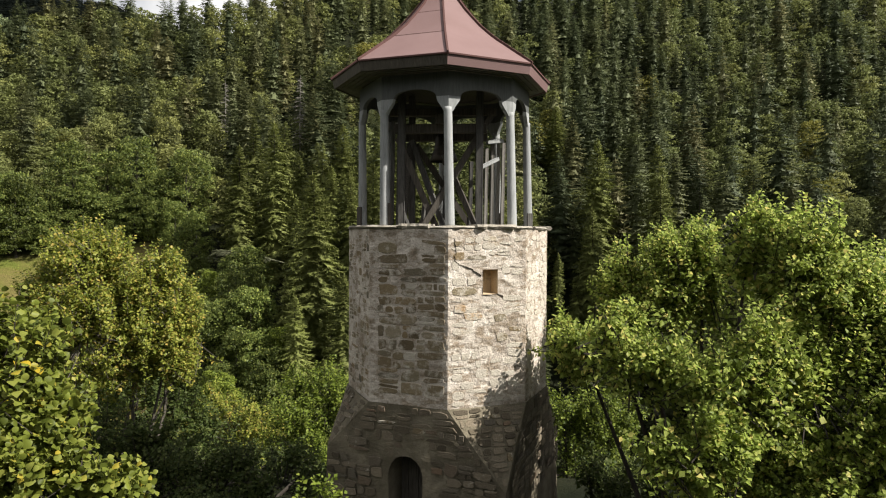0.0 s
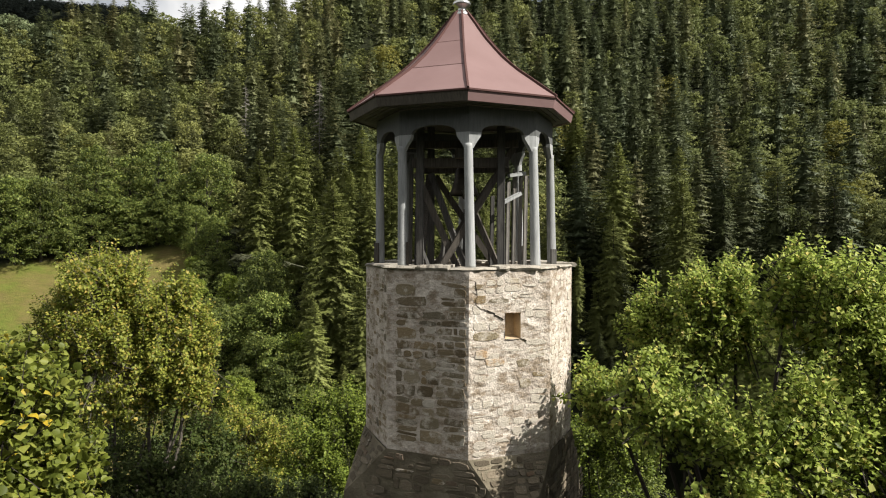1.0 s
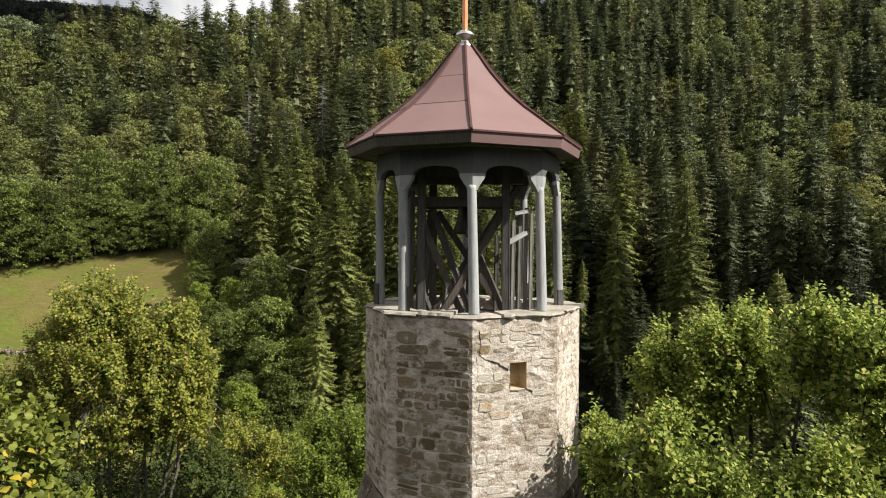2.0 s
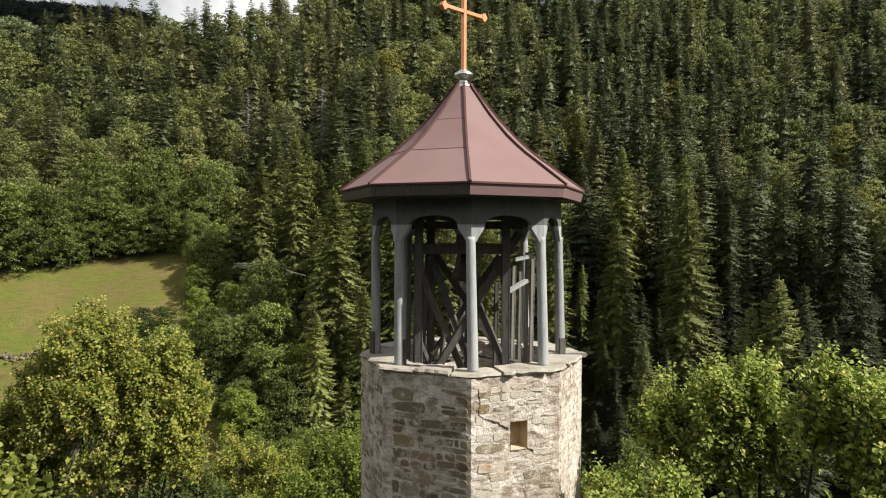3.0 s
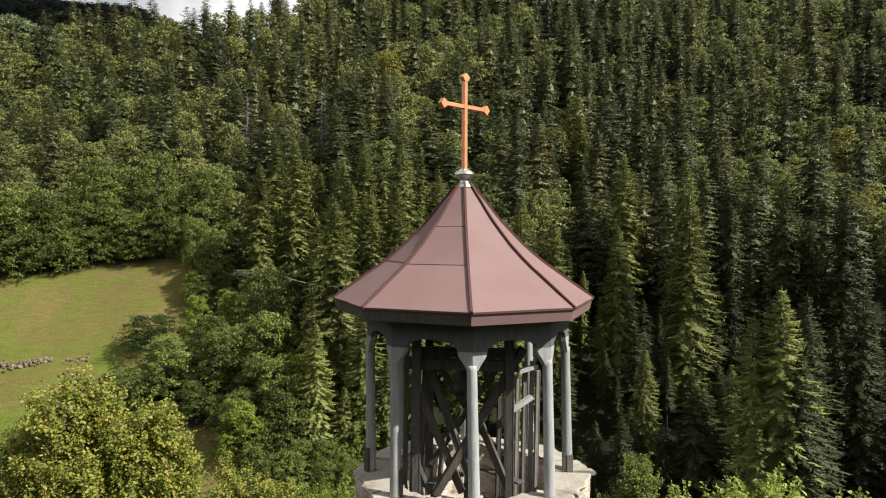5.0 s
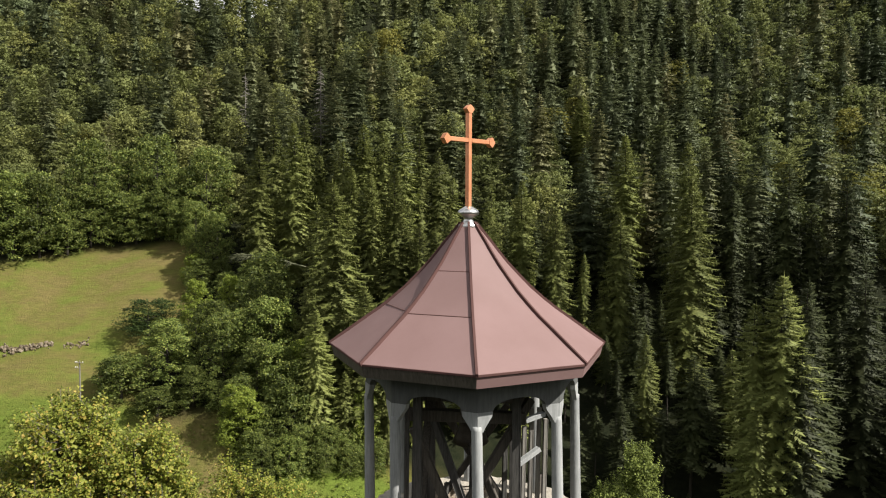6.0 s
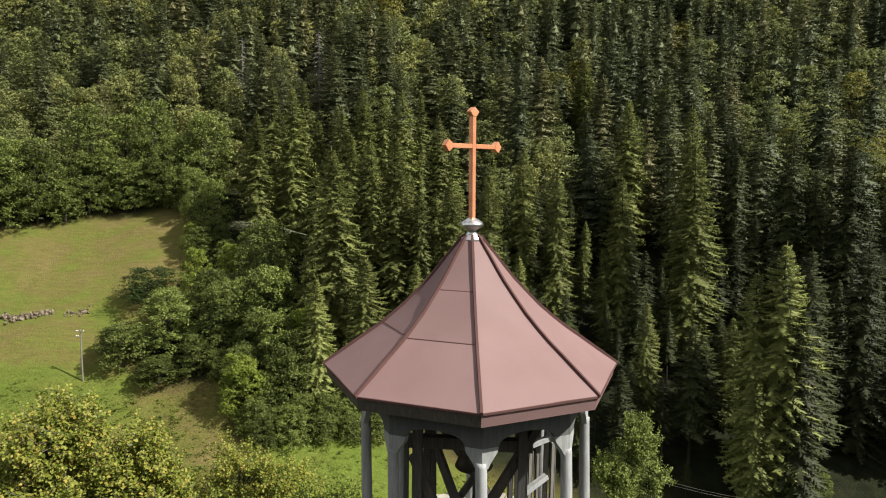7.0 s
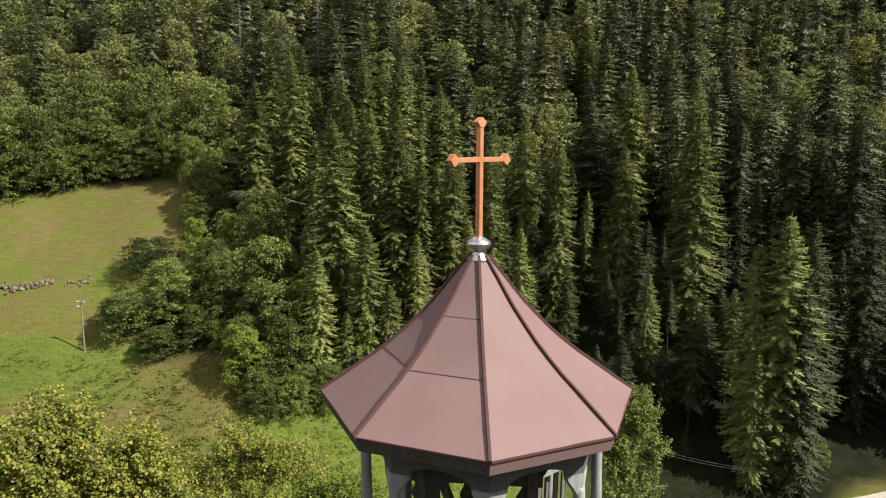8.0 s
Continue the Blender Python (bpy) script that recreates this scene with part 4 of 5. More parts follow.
# spruces that stand out one by one: place and height
for x, y, h in ((-24.0, 80.3, 30), (-36.7, 102.5, 28), (-17.3, 91.0, 29), (-9.1, 91.1, 25), (-3.6, 92.9, 27), (1.5, 104.7, 28), (7.0, 100.9, 26), (12.5, 111.8, 14),
                (16.9, 101.0, 26), (18.5, 85.6, 18), (14.5, 100.0, 16), (27.1, 97.4, 31), (29.9, 77.0, 27), (32.6, 75.8, 31), (36.7, 78.7, 30), (48.7, 107.8, 25)):
    # right-hand trees take the shaded green in place of the slope's shade
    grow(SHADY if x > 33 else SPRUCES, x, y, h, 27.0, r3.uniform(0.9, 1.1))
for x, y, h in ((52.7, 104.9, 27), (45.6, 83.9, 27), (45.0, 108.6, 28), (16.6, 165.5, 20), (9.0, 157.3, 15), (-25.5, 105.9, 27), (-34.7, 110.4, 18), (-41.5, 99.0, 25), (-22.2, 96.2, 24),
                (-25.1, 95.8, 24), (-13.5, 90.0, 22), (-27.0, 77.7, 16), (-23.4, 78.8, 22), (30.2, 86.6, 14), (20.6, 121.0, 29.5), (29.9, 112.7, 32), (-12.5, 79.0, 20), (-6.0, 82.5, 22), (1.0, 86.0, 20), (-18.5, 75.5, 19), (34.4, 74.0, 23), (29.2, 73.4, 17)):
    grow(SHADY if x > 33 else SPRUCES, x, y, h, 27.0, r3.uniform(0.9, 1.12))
# low trees along the foot of the wood
for x, y, h in ((-24.0, 72.4, 17), (-20.6, 73.0, 11), (-15.5, 75.2, 15)):
    grow(SPRUCES, x, y, h, 27.0, r3.uniform(1.15, 1.4))
for x, y, h in ((-27.2, 71.0, 10.5), (-29.6, 73.8, 11), (-31.8, 77.8, 12), (-25.6, 74.8, 12), (-18.0, 73.6, 8)):
    grow(BROADS if x < -26 else FRESH, x, y, h, 10.5, r3.uniform(0.75, 0.95))
for x, y, h in ((-30.2, 67.6, 6.0), (-27.6, 68.2, 5.2), (-25.0, 68.8, 4.8), (-22.2, 70.0, 4.8), (-19.4, 71.0, 4.6), (-16.5, 72.4, 4.6), (-33.6, 71.5, 7.5)):
    grow(BROADS, x, y, h, 10.5, r3.uniform(1.05, 1.3))
# bushes and small trees along the meadow: place, height and half width
MEADOW_BUSHES = ((DARKS, -55.8, 89.6, 6.6, 4.6), (BROADS, -52.7, 76.9, 7.6, 4.0), (BROADS, -55.4, 78.8, 4.8, 2.6), (BROADS, -47.3, 79.5, 9.3, 4.4), (BROADS, -46.3, 74.6, 4.8, 3.5), (FRESH, -47.4, 88.0, 9.0, 2.7),
                 (BROADS, -51.9, 99.3, 6.3, 2.9), (FRESH, -44.1, 92.9, 7.4, 2.3), (BROADS, -38.9, 78.7, 8.7, 3.2), (FRESH, -33.8, 70.4, 7.6, 3.0), (FRESH, -35.9, 82.9, 6.6, 2.4), (BROADS, -42.6, 83.6, 7.6, 3.4), (BROADS, -51.0, 85.4, 5.6, 2.8),
                 (BROADS, -46.2, 97.0, 6.2, 3.0), (BROADS, -49.5, 102.0, 4.8, 2.6), (BROADS, -41.0, 88.5, 8.0, 3.2), (BROADS, -42.5, 97.0, 7.6, 3.2), (FRESH, -54.0, 101.3, 5.0, 2.2), (BROADS, -42.0, 76.0, 5.6, 2.5), (BROADS, -38.0, 75.2, 5.2, 2.3))
for models, x, y, h, wide in MEADOW_BUSHES:
    grow(models, x, y, h, 10.5, wide / (3.6 * h / 10.5))
for x, y, h in ((-30.5, 67.8, 6.0), (-31.8, 69.4, 7.0)):
    grow(FRESH, x, y, h, 11.0, r3.uniform(1.1, 1.3))
for x, y, h in ((-28.9, 66.6, 5.0), (-26.0, 67.8, 5.4), (-22.9, 69.6, 4.9), (-32.6, 74.8, 7.5), (-36.2, 79.8, 8.5), (-29.5, 70.5, 7.5), (-27.0, 72.5, 8.0), (-23.5, 73.5, 7.0), (-29.0, 76.5, 9.0), (-20.0, 72.5, 5.5), (-33.0, 79.5, 9.5), (-35.0, 85.0, 10.0), (-37.0, 91.0, 10.0)):
    grow(BROADS, x, y, h, 10.5, r3.uniform(1.05, 1.3))
for x, y, h in ((-84.0, 111.0, 7.5), (-88.5, 109.4, 9), (-92.5, 107.8, 9.5), (-96.5, 106.6, 9), (-78.0, 114.4, 8), (-75.0, 115.5, 9), (-72.2, 114.6, 7), (-68.8, 115.8, 8.5), (-65.5, 114.6, 7), (-62.5, 113.8, 7.5), (-59.8, 112.2, 6.5),
                (-57.5, 109.0, 6), (-54.5, 107.0, 6.5), (-80.8, 113.4, 7), (-86.5, 112.5, 9), (-90.5, 111.5, 11), (-82.0, 116.5, 11), (-94.5, 111.0, 11), (-70.0, 119.0, 11), (-64.0, 118.5, 11), (-76.5, 119.5, 12), (-51.5, 104.5, 6.5), (-58.5, 116.0, 10)):
    grow(BROADS, x, y, h * 1.35, 10.5, r3.uniform(0.9, 1.15))
for x, y, h in ((36, 76.3, 4.5), (38.2, 76.5, 4), (33.5, 73.2, 4)):
    grow(BROADS, x, y, h, 10.5, 1.2)

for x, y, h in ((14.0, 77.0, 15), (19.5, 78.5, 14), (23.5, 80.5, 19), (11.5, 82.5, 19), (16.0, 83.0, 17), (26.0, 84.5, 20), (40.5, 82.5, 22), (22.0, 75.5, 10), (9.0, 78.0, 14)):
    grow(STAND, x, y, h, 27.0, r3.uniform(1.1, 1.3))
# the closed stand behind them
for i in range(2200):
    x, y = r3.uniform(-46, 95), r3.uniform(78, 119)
    # the stand runs on out of view at right, added to cast shade
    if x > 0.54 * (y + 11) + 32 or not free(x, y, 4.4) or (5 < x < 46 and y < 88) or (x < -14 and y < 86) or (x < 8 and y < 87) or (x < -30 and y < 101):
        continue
    # mostly lit green left of x 2, shaded green to the right
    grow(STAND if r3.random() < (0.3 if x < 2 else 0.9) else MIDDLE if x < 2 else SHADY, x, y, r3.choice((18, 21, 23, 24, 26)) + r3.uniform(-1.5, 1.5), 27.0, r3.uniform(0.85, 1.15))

# the woods above: every tree joined, finer where nearer
FAR_S = [spruce_arrays(60 + i, 26.0, w, 32, 8, 5, 0.10, 0.34, 0.84) for i, w in enumerate((3.4, 3.0, 3.9, 2.7))]
FAR_S2 = [spruce_arrays(64 + i, 26.0, w, 26, 7, 3, 0.08, 0.34, 0.88) for i, w in enumerate((3.5, 3.0, 3.9, 2.8))]
FAR_B = [broad_arrays(70 + i, 12.0, 4.0, 2400, 0.262, 240, 0.8) for i in range(4)]
FAR_B2 = [broad_arrays(75 + i, 12.0, 4.0, 1250, 0.36, 160, 0.82) for i in range(3)]
woods_spots = {"s": [], "s2": [], "b": [], "b2": []}
cells = {}


def crowded(x, y, gap):
    i, j = int(x // 8), int(y // 8)
    return any((x - a) ** 2 + (y - b) ** 2 < gap * gap for p in (-1, 0, 1) for q in (-1, 0, 1) for a, b in cells.get((i + p, j + q), ()))


for x, y in taken:
    cells.setdefault((int(x // 8), int(y // 8)), []).append((x, y))
for i in range(26000):
    py = 96 + 226 * math.sqrt(r3.random())
    # unseen trees past the right edge are added to shade the woods inward
    px = r3.uniform(-0.84 * (py + 11) - 6, 0.56 * (py + 11) + (36 if py < 170 else 10))
    gap = 4.9 + 0.0115 * (py - 96)
    if crowded(px, py, gap) or meadow(px, py) > 0.2 or (py > 286 and px < -90) or (py > 238 and px < -0.69 * (py + 11)) or (px < -56 and py < 117) or (px > -46 and py < 112):
        continue
    cells.setdefault((int(px // 8), int(py // 8)), []).append((px, py))
    v = noise.noise((px * 0.03, py * 0.03, 9))
    leafy = 0.22 + 0.22 * step(25, -25, px) + 0.42 * step(-40, -62, px) * step(172, 135, py) + 0.30 * step(40, 70, px) * step(112, 130, py) + 0.1 * step(-100, -130, px) + v * 0.45
    tall = r3.choice((15, 18, 20, 22, 24, 26, 28)) + r3.uniform(-2, 2) + v * 5 - 3 * step(-45, -70, px)
    near = py < 165
    if r3.random() < leafy:
        woods_spots["b" if near else "b2"].append((px, py, r3.uniform(0.8, 1.4) * (0.85 if py < 125 else 1.0)))
    else:
        woods_spots["s" if near else "s2"].append((px, py, tall / 26.0))


def joined(name, label, spots, models, material, seed):
    g = np.random.default_rng(seed)
    vs, fs, ns, ts, base_i = [], [], [], [], 0
    for x, y, s in spots:
        v, f, nn = models[g.integers(len(models))]
        a = g.uniform(0, 6.283)
        c, n = math.cos(a), math.sin(a)
        w = (0.45 + 0.55 * s) * g.uniform(1.0, 1.4)
        p = np.stack([x + (v[:, 0] * c - v[:, 1] * n) * w, y + (v[:, 0] * n + v[:, 1] * c) * w, height(x, y) - 0.4 + v[:, 2] * s], 1)
        vs.append(p)
        ns.append(np.stack([nn[:, 0] * c - nn[:, 1] * n, nn[:, 0] * n + nn[:, 1] * c, nn[:, 2]], 1))
        fs.append(f + base_i)
        # tint rises to the left: the sunward slope's light put into colour
        ts.append(np.full(len(v), np.clip(g.normal(0.34 + 0.26 * step(40, -30, x), 0.28), 0, 1)))
        base_i += len(v)
    ob = cloud(name, np.concatenate(vs), np.concatenate(fs), material, None, np.concatenate(ts), np.concatenate(ns))
    return tagged(ob, label, "woods", kind="stuff")


joined("spruce_forest", "dense dark spruce forest covering the steep slope", woods_spots["s"], FAR_S, WOOD_SPRUCE, 5)
joined("spruce_forest", "farther dark spruce forest high on the slope", woods_spots["s2"], FAR_S2, WOOD_SPRUCE, 8)
joined("broadleaf_forest", "olive green broadleaf woods above the meadow", woods_spots["b"], FAR_B, WOOD_BROAD, 6)
joined("broadleaf_forest", "olive broadleaf trees scattered high among the spruces", woods_spots["b2"], FAR_B2, WOOD_BROAD, 9)
# single trees that have turned yellow
joined("broadleaf_forest", "yellowing broadleaf trees among the dark spruces", ((-38, 196, 1.5), (-42, 200, 1.3), (10, 178, 1.3), (16, 182, 1.4), (84, 175, 1.3), (48, 205, 1.4), (-97, 140, 1.1), (60, 150, 1.1), (72, 142, 1.2)), FAR_B, TURNING, 12)
hill_spots = [(r3.uniform(-470, -300), r3.uniform(400, 500), r3.uniform(0.8, 1.3)) for i in range(520)]
joined("broadleaf_forest", "leafy woods on the farther hill, haze mixed into their green", hill_spots, [broad_arrays(80 + i, 12.0, 6.0, 420, 0.75, 60, 0.9) for i in range(2)], HILL_BROAD, 13)
# far ridge beyond the skyline, its haze and cloud shade put into the needles
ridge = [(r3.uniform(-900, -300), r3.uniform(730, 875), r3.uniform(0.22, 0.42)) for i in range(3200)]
joined("ridge_forest", "distant spruce ridge, haze and shade mixed into its colour", ridge, [spruce_arrays(90, 26.0, 9.0, 4, 4, 1, 0.05, 0.9, 0.97)], RIDGE_SPRUCE, 7)


# ---- the leafy trees near the tower ----
def leafy_tree(name, label, foot, stems, lobes, shoots, leaf, leaf_mat, bark, seed, per_shoot=40, upright=0.5, reach=0.85, more=(), broad=False):
    """Stems and limbs to each lobe; shoots towards the lobes' skins; folded pointed leaves in pairs along the shoots."""
    g = np.random.default_rng(seed)
    r2 = random.Random(seed)
    lobes = list(lobes) + list(more)
    ob = thing(name, label, "tree", foot)
    inv = Vector(foot)
    bm = bmesh.new()
    base_pts = []
    for dx, dy in stems:
        base_pts.append(Vector((dx, dy, -0.6)))
    mids = []
    for i, (c, r) in enumerate(lobes):
        s = base_pts[i % len(base_pts)]
        c = Vector(c) - inv
        knee = s.lerp(c, 0.5) + Vector((r2.uniform(-0.2, 0.2), r2.uniform(-0.2, 0.2), 0.25))
        tube(bm, [s, s.lerp(knee, 0.5) + Vector((r2.uniform(-0.1, 0.1), r2.uniform(-0.1, 0.1), 0.1)), knee, c], [0.07, 0.055, 0.04, 0.015], 6, False)
        mids.append(knee)
    vol = np.array([r[0] * r[1] + r[1] * r[2] + r[0] * r[2] for _, r in lobes])
    clumps = max(4, shoots // 13)
    lobe_of = g.choice(len(lobes), clumps, p=vol / vol.sum())
    cd = g.normal(0, 1, (clumps, 3))
    cd[:, 2] += 0.25
    cd /= np.linalg.norm(cd, axis=1)[:, None]
    member = g.integers(0, clumps, shoots)
    pick = lobe_of[member]
    cen = np.array([Vector(c) - inv for c, _ in lobes])[pick]
    rad = np.array([r for _, r in lobes])[pick]
    d = cd[member] + g.normal(0, 0.3, (shoots, 3))
    d /= np.linalg.norm(d, axis=1)[:, None]
    skin = (g.uniform(0.58, 1.04, clumps)[member] + g.normal(0, 0.11, shoots))
    tip = cen + d * rad * skin[:, None]
    grow_dir = d * (1 - upright) + np.array([0, 0, upright]) + g.normal(0, 0.22, (shoots, 3))
    grow_dir /= np.linalg.norm(grow_dir, axis=1)[:, None]
    long = reach * g.uniform(0.55, 1.15, shoots)
    root = tip - grow_dir * long[:, None]
    for i in range(0, shoots, 2):
        j = Vector(cen[i]).lerp(Vector(root[i]), 0.45)
        tube(bm, [j, root[i], tip[i]], [0.013, 0.009, 0.004], 3, False)
    part("trunk", bm, bark, ob)
    m = shoots * per_shoot
    t = np.tile(np.linspace(0.0, 1.0, per_shoot), shoots)
    idx = np.repeat(np.arange(shoots), per_shoot)
    p = root[idx] + grow_dir[idx] * (long[idx] * t)[:, None]
    ax = grow_dir[idx]
    ref = np.cross(ax, np.array([0.2, 0.3, 0.9]))
    ref /= np.linalg.norm(ref, axis=1)[:, None]
    ref2 = np.cross(ax, ref)
    a = np.tile(np.arange(per_shoot) * 1.9, shoots) + g.uniform(0, 6.28, shoots)[idx] + g.normal(0, 0.5, m)
    go = ref * np.cos(a)[:, None] + ref2 * np.sin(a)[:, None] + ax * (0.25 + 0.5 * t)[:, None] + np.array([0, 0, -0.22]) + g.normal(0, 0.2, (m, 3))
    go /= np.linalg.norm(go, axis=1)[:, None]
    nrm = np.array([0.45, -0.2, 0.8]) + g.normal(0, 0.62, (m, 3)) + ax * 0.2
    wide = np.cross(go, nrm)
    wide /= np.linalg.norm(wide, axis=1)[:, None]
    nrm = np.cross(wide, go)
    s = (leaf * g.uniform(0.55, 1.2, m) * (1.1 - 0.4 * t))[:, None]
    p = p + go * s * 0.35
    fold = g.uniform(0.05, 0.3, m)[:, None]
    droop = g.uniform(0.05, 0.3, m)[:, None]
    pts = [p, p + go * s * 0.45 + wide * s * 0.42 + nrm * s * fold, p + go * s - nrm * s * droop, p + go * s * 0.45 - wide * s * 0.42 + nrm * s * fold]
    v = np.stack(pts, 1).reshape(-1, 3)
    k = np.arange(m)[:, None] * 4
    f = np.concatenate([k + np.array(q) for q in ([0, 1, 2], [0, 2, 3])])
    if broad:
        # rounded leaves: two corners more on each side
        ring = [(0.0, 0.0, 0.0), (0.18, 0.36, 0.6), (0.55, 0.50, 1.0), (0.84, 0.30, 0.3), (1.0, 0.0, -1.0), (0.84, -0.30, 0.3), (0.55, -0.50, 1.0), (0.18, -0.36, 0.6)]
        v = np.stack([p + go * s * a + wide * s * b + nrm * s * (fold if c > 0 else droop) * c * 0.8 for a, b, c in ring], 1).reshape(-1, 3)
        k = np.arange(m)[:, None] * 8
        f = np.concatenate([k + np.array(q) for q in ([0, 1, 7], [1, 2, 7], [2, 6, 7], [2, 3, 6], [3, 5, 6], [3, 4, 5])])
    cloud("crown", v, f, leaf_mat, ob)
    return ob


leafy_tree("sycamore_tree", "sunlit leafy green tree crowding the tower", (4.6, -0.9, 0.6), ((0, 0), (0.5, 0.2), (-0.5, -0.2)),
           [((3.25, 0.1, 6.0), (0.6, 0.7, 0.9)), ((3.8, -0.4, 6.15), (0.6, 0.7, 0.9)), ((4.35, -0.3, 6.35), (0.6, 0.8, 0.92)), ((4.55, -1.8, 6.75), (0.5, 0.6, 0.85)), ((5.1, -2.2, 6.6), (0.6, 0.7, 0.88)), ((5.6, -0.9, 6.2), (0.9, 0.9, 1.0)),
            ((6.4, -1.4, 5.8), (0.9, 1.0, 1.1)), ((7.4, -1.6, 5.5), (1.0, 1.0, 1.2)), ((2.2, -1.2, 5.3), (0.45, 0.6, 0.72)), ((2.75, -2.4, 5.25), (0.4, 0.5, 0.42)), ((3.25, -2.4, 5.35), (0.55, 0.6, 0.72)), ((2.75, -1.2, 5.4), (0.6, 0.7, 0.7)),
            ((3.9, -3.0, 4.95), (0.75, 0.6, 0.7)), ((4.9, -2.9, 5.0), (0.9, 0.8, 1.05))],
           5000, 0.089, LEAF_RIGHT, BARK, 11, 36, 0.38, 0.75,
           [((6.0, -2.7, 4.9), (1.1, 1.0, 1.3)), ((5.4, -2.9, 3.6), (1.4, 1.0, 1.2)), ((4.5, -3.0, 3.6), (0.6, 0.6, 0.7)), ((4.3, -3.1, 3.0), (0.7, 0.5, 0.9)), ((6.7, -3.0, 5.7), (1.0, 0.8, 0.95)), ((3.9, -2.0, 4.7), (0.7, 0.8, 0.9)), ((4.7, -2.4, 4.3), (0.8, 0.8, 1.0)), ((2.6, -2.1, 5.5), (0.55, 0.6, 0.6)), ((5.9, -3.2, 2.9), (0.9, 0.6, 0.9)), ((4.5, -3.0, 5.6), (0.7, 0.7, 0.8)), ((5.6, -2.5, 5.9), (0.8, 0.8, 0.85)), ((5.0, -2.9, 2.3), (1.5, 0.9, 1.1)), ((6.8, -2.7, 3.5), (1.2, 1.0, 1.4)), ((2.95, -3.4, 4.3), (0.55, 0.5, 0.42)), ((3.5, -3.5, 4.45), (0.65, 0.5, 0.5)), ((3.3, -3.4, 3.5), (0.7, 0.5, 0.6))])
leafy_tree("maple_tree", "yellowing leafy tree with pale stems", (-8.6, 4.7, -0.3), ((-0.4, 0), (0.5, 0.2), (0.1, -0.3)),
           [((-9.2, 4.7, 6.1), (1.2, 1.2, 1.25)), ((-8.0, 4.9, 5.5), (1.3, 1.2, 1.2)), ((-10.0, 4.9, 5.2), (1.1, 1.2, 1.2)), ((-8.9, 4.0, 4.4), (1.8, 1.3, 1.4)), ((-7.0, 4.6, 4.6), (1.0, 1.1, 1.2)), ((-6.7, 4.3, 3.7), (0.7, 0.8, 0.8)), ((-10.6, 4.3, 3.8), (1.1, 1.2, 1.5)), ((-7.3, 4.9, 5.0), (1.0, 0.9, 1.1)), ((-7.7, 4.6, 4.2), (0.9, 0.8, 0.7)), ((-11.2, 4.6, 4.2), (1.1, 1.1, 1.3)), ((-10.6, 4.5, 2.0), (1.2, 0.9, 1.2))],
           2400, 0.104, LEAF_LEFT, MID_BARK, 12, 34, 0.45)
leafy_tree("hazel_bush", "green bushes on the bank, leaf colour darkened as if shaded", (-9.3, 8.0, -1.6), ((0, 0), (1.4, 0.3), (-1.6, 0.2)),
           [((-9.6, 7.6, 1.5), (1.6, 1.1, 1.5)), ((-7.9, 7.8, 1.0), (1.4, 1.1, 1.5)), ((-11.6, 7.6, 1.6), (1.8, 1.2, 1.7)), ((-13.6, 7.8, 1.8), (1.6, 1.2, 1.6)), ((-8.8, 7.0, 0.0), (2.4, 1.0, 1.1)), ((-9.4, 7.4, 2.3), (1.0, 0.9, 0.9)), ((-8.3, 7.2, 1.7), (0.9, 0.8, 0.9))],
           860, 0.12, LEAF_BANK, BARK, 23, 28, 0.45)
leafy_tree("hazel_bush", "broad-leaved hazel bush turning yellow", (-5.2, -3.2, 0.6), ((0, 0), (0.3, 0.1)),
           [((-5.9, -2.9, 4.9), (1.1, 1.0, 1.2)), ((-4.95, -2.8, 4.1), (0.75, 0.8, 0.95)), ((-5.6, -3.3, 3.5), (1.2, 1.0, 1.2)), ((-4.5, -2.9, 3.1), (0.7, 0.8, 0.8))],
           620, 0.132, LEAF_NEAR, BARK, 13, 22, 0.4, 0.8, (), True)
leafy_tree("elder_bush", "bright green sunlit bush behind the tower", (-5.6, 11.2, -3.6), ((0, 0), (0.5, 0.2)),
           [((-5.7, 10.8, 1.2), (1.0, 1.2, 1.1)), ((-4.7, 11.2, 1.1), (1.1, 1.2, 1.5)), ((-5.4, 10.5, -0.6), (1.4, 1.2, 1.4)), ((-3.7, 11.5, 0.2), (0.9, 1.2, 1.6))],
           800, 0.11, LEAF_BUSH, BARK, 14, 30, 0.5)
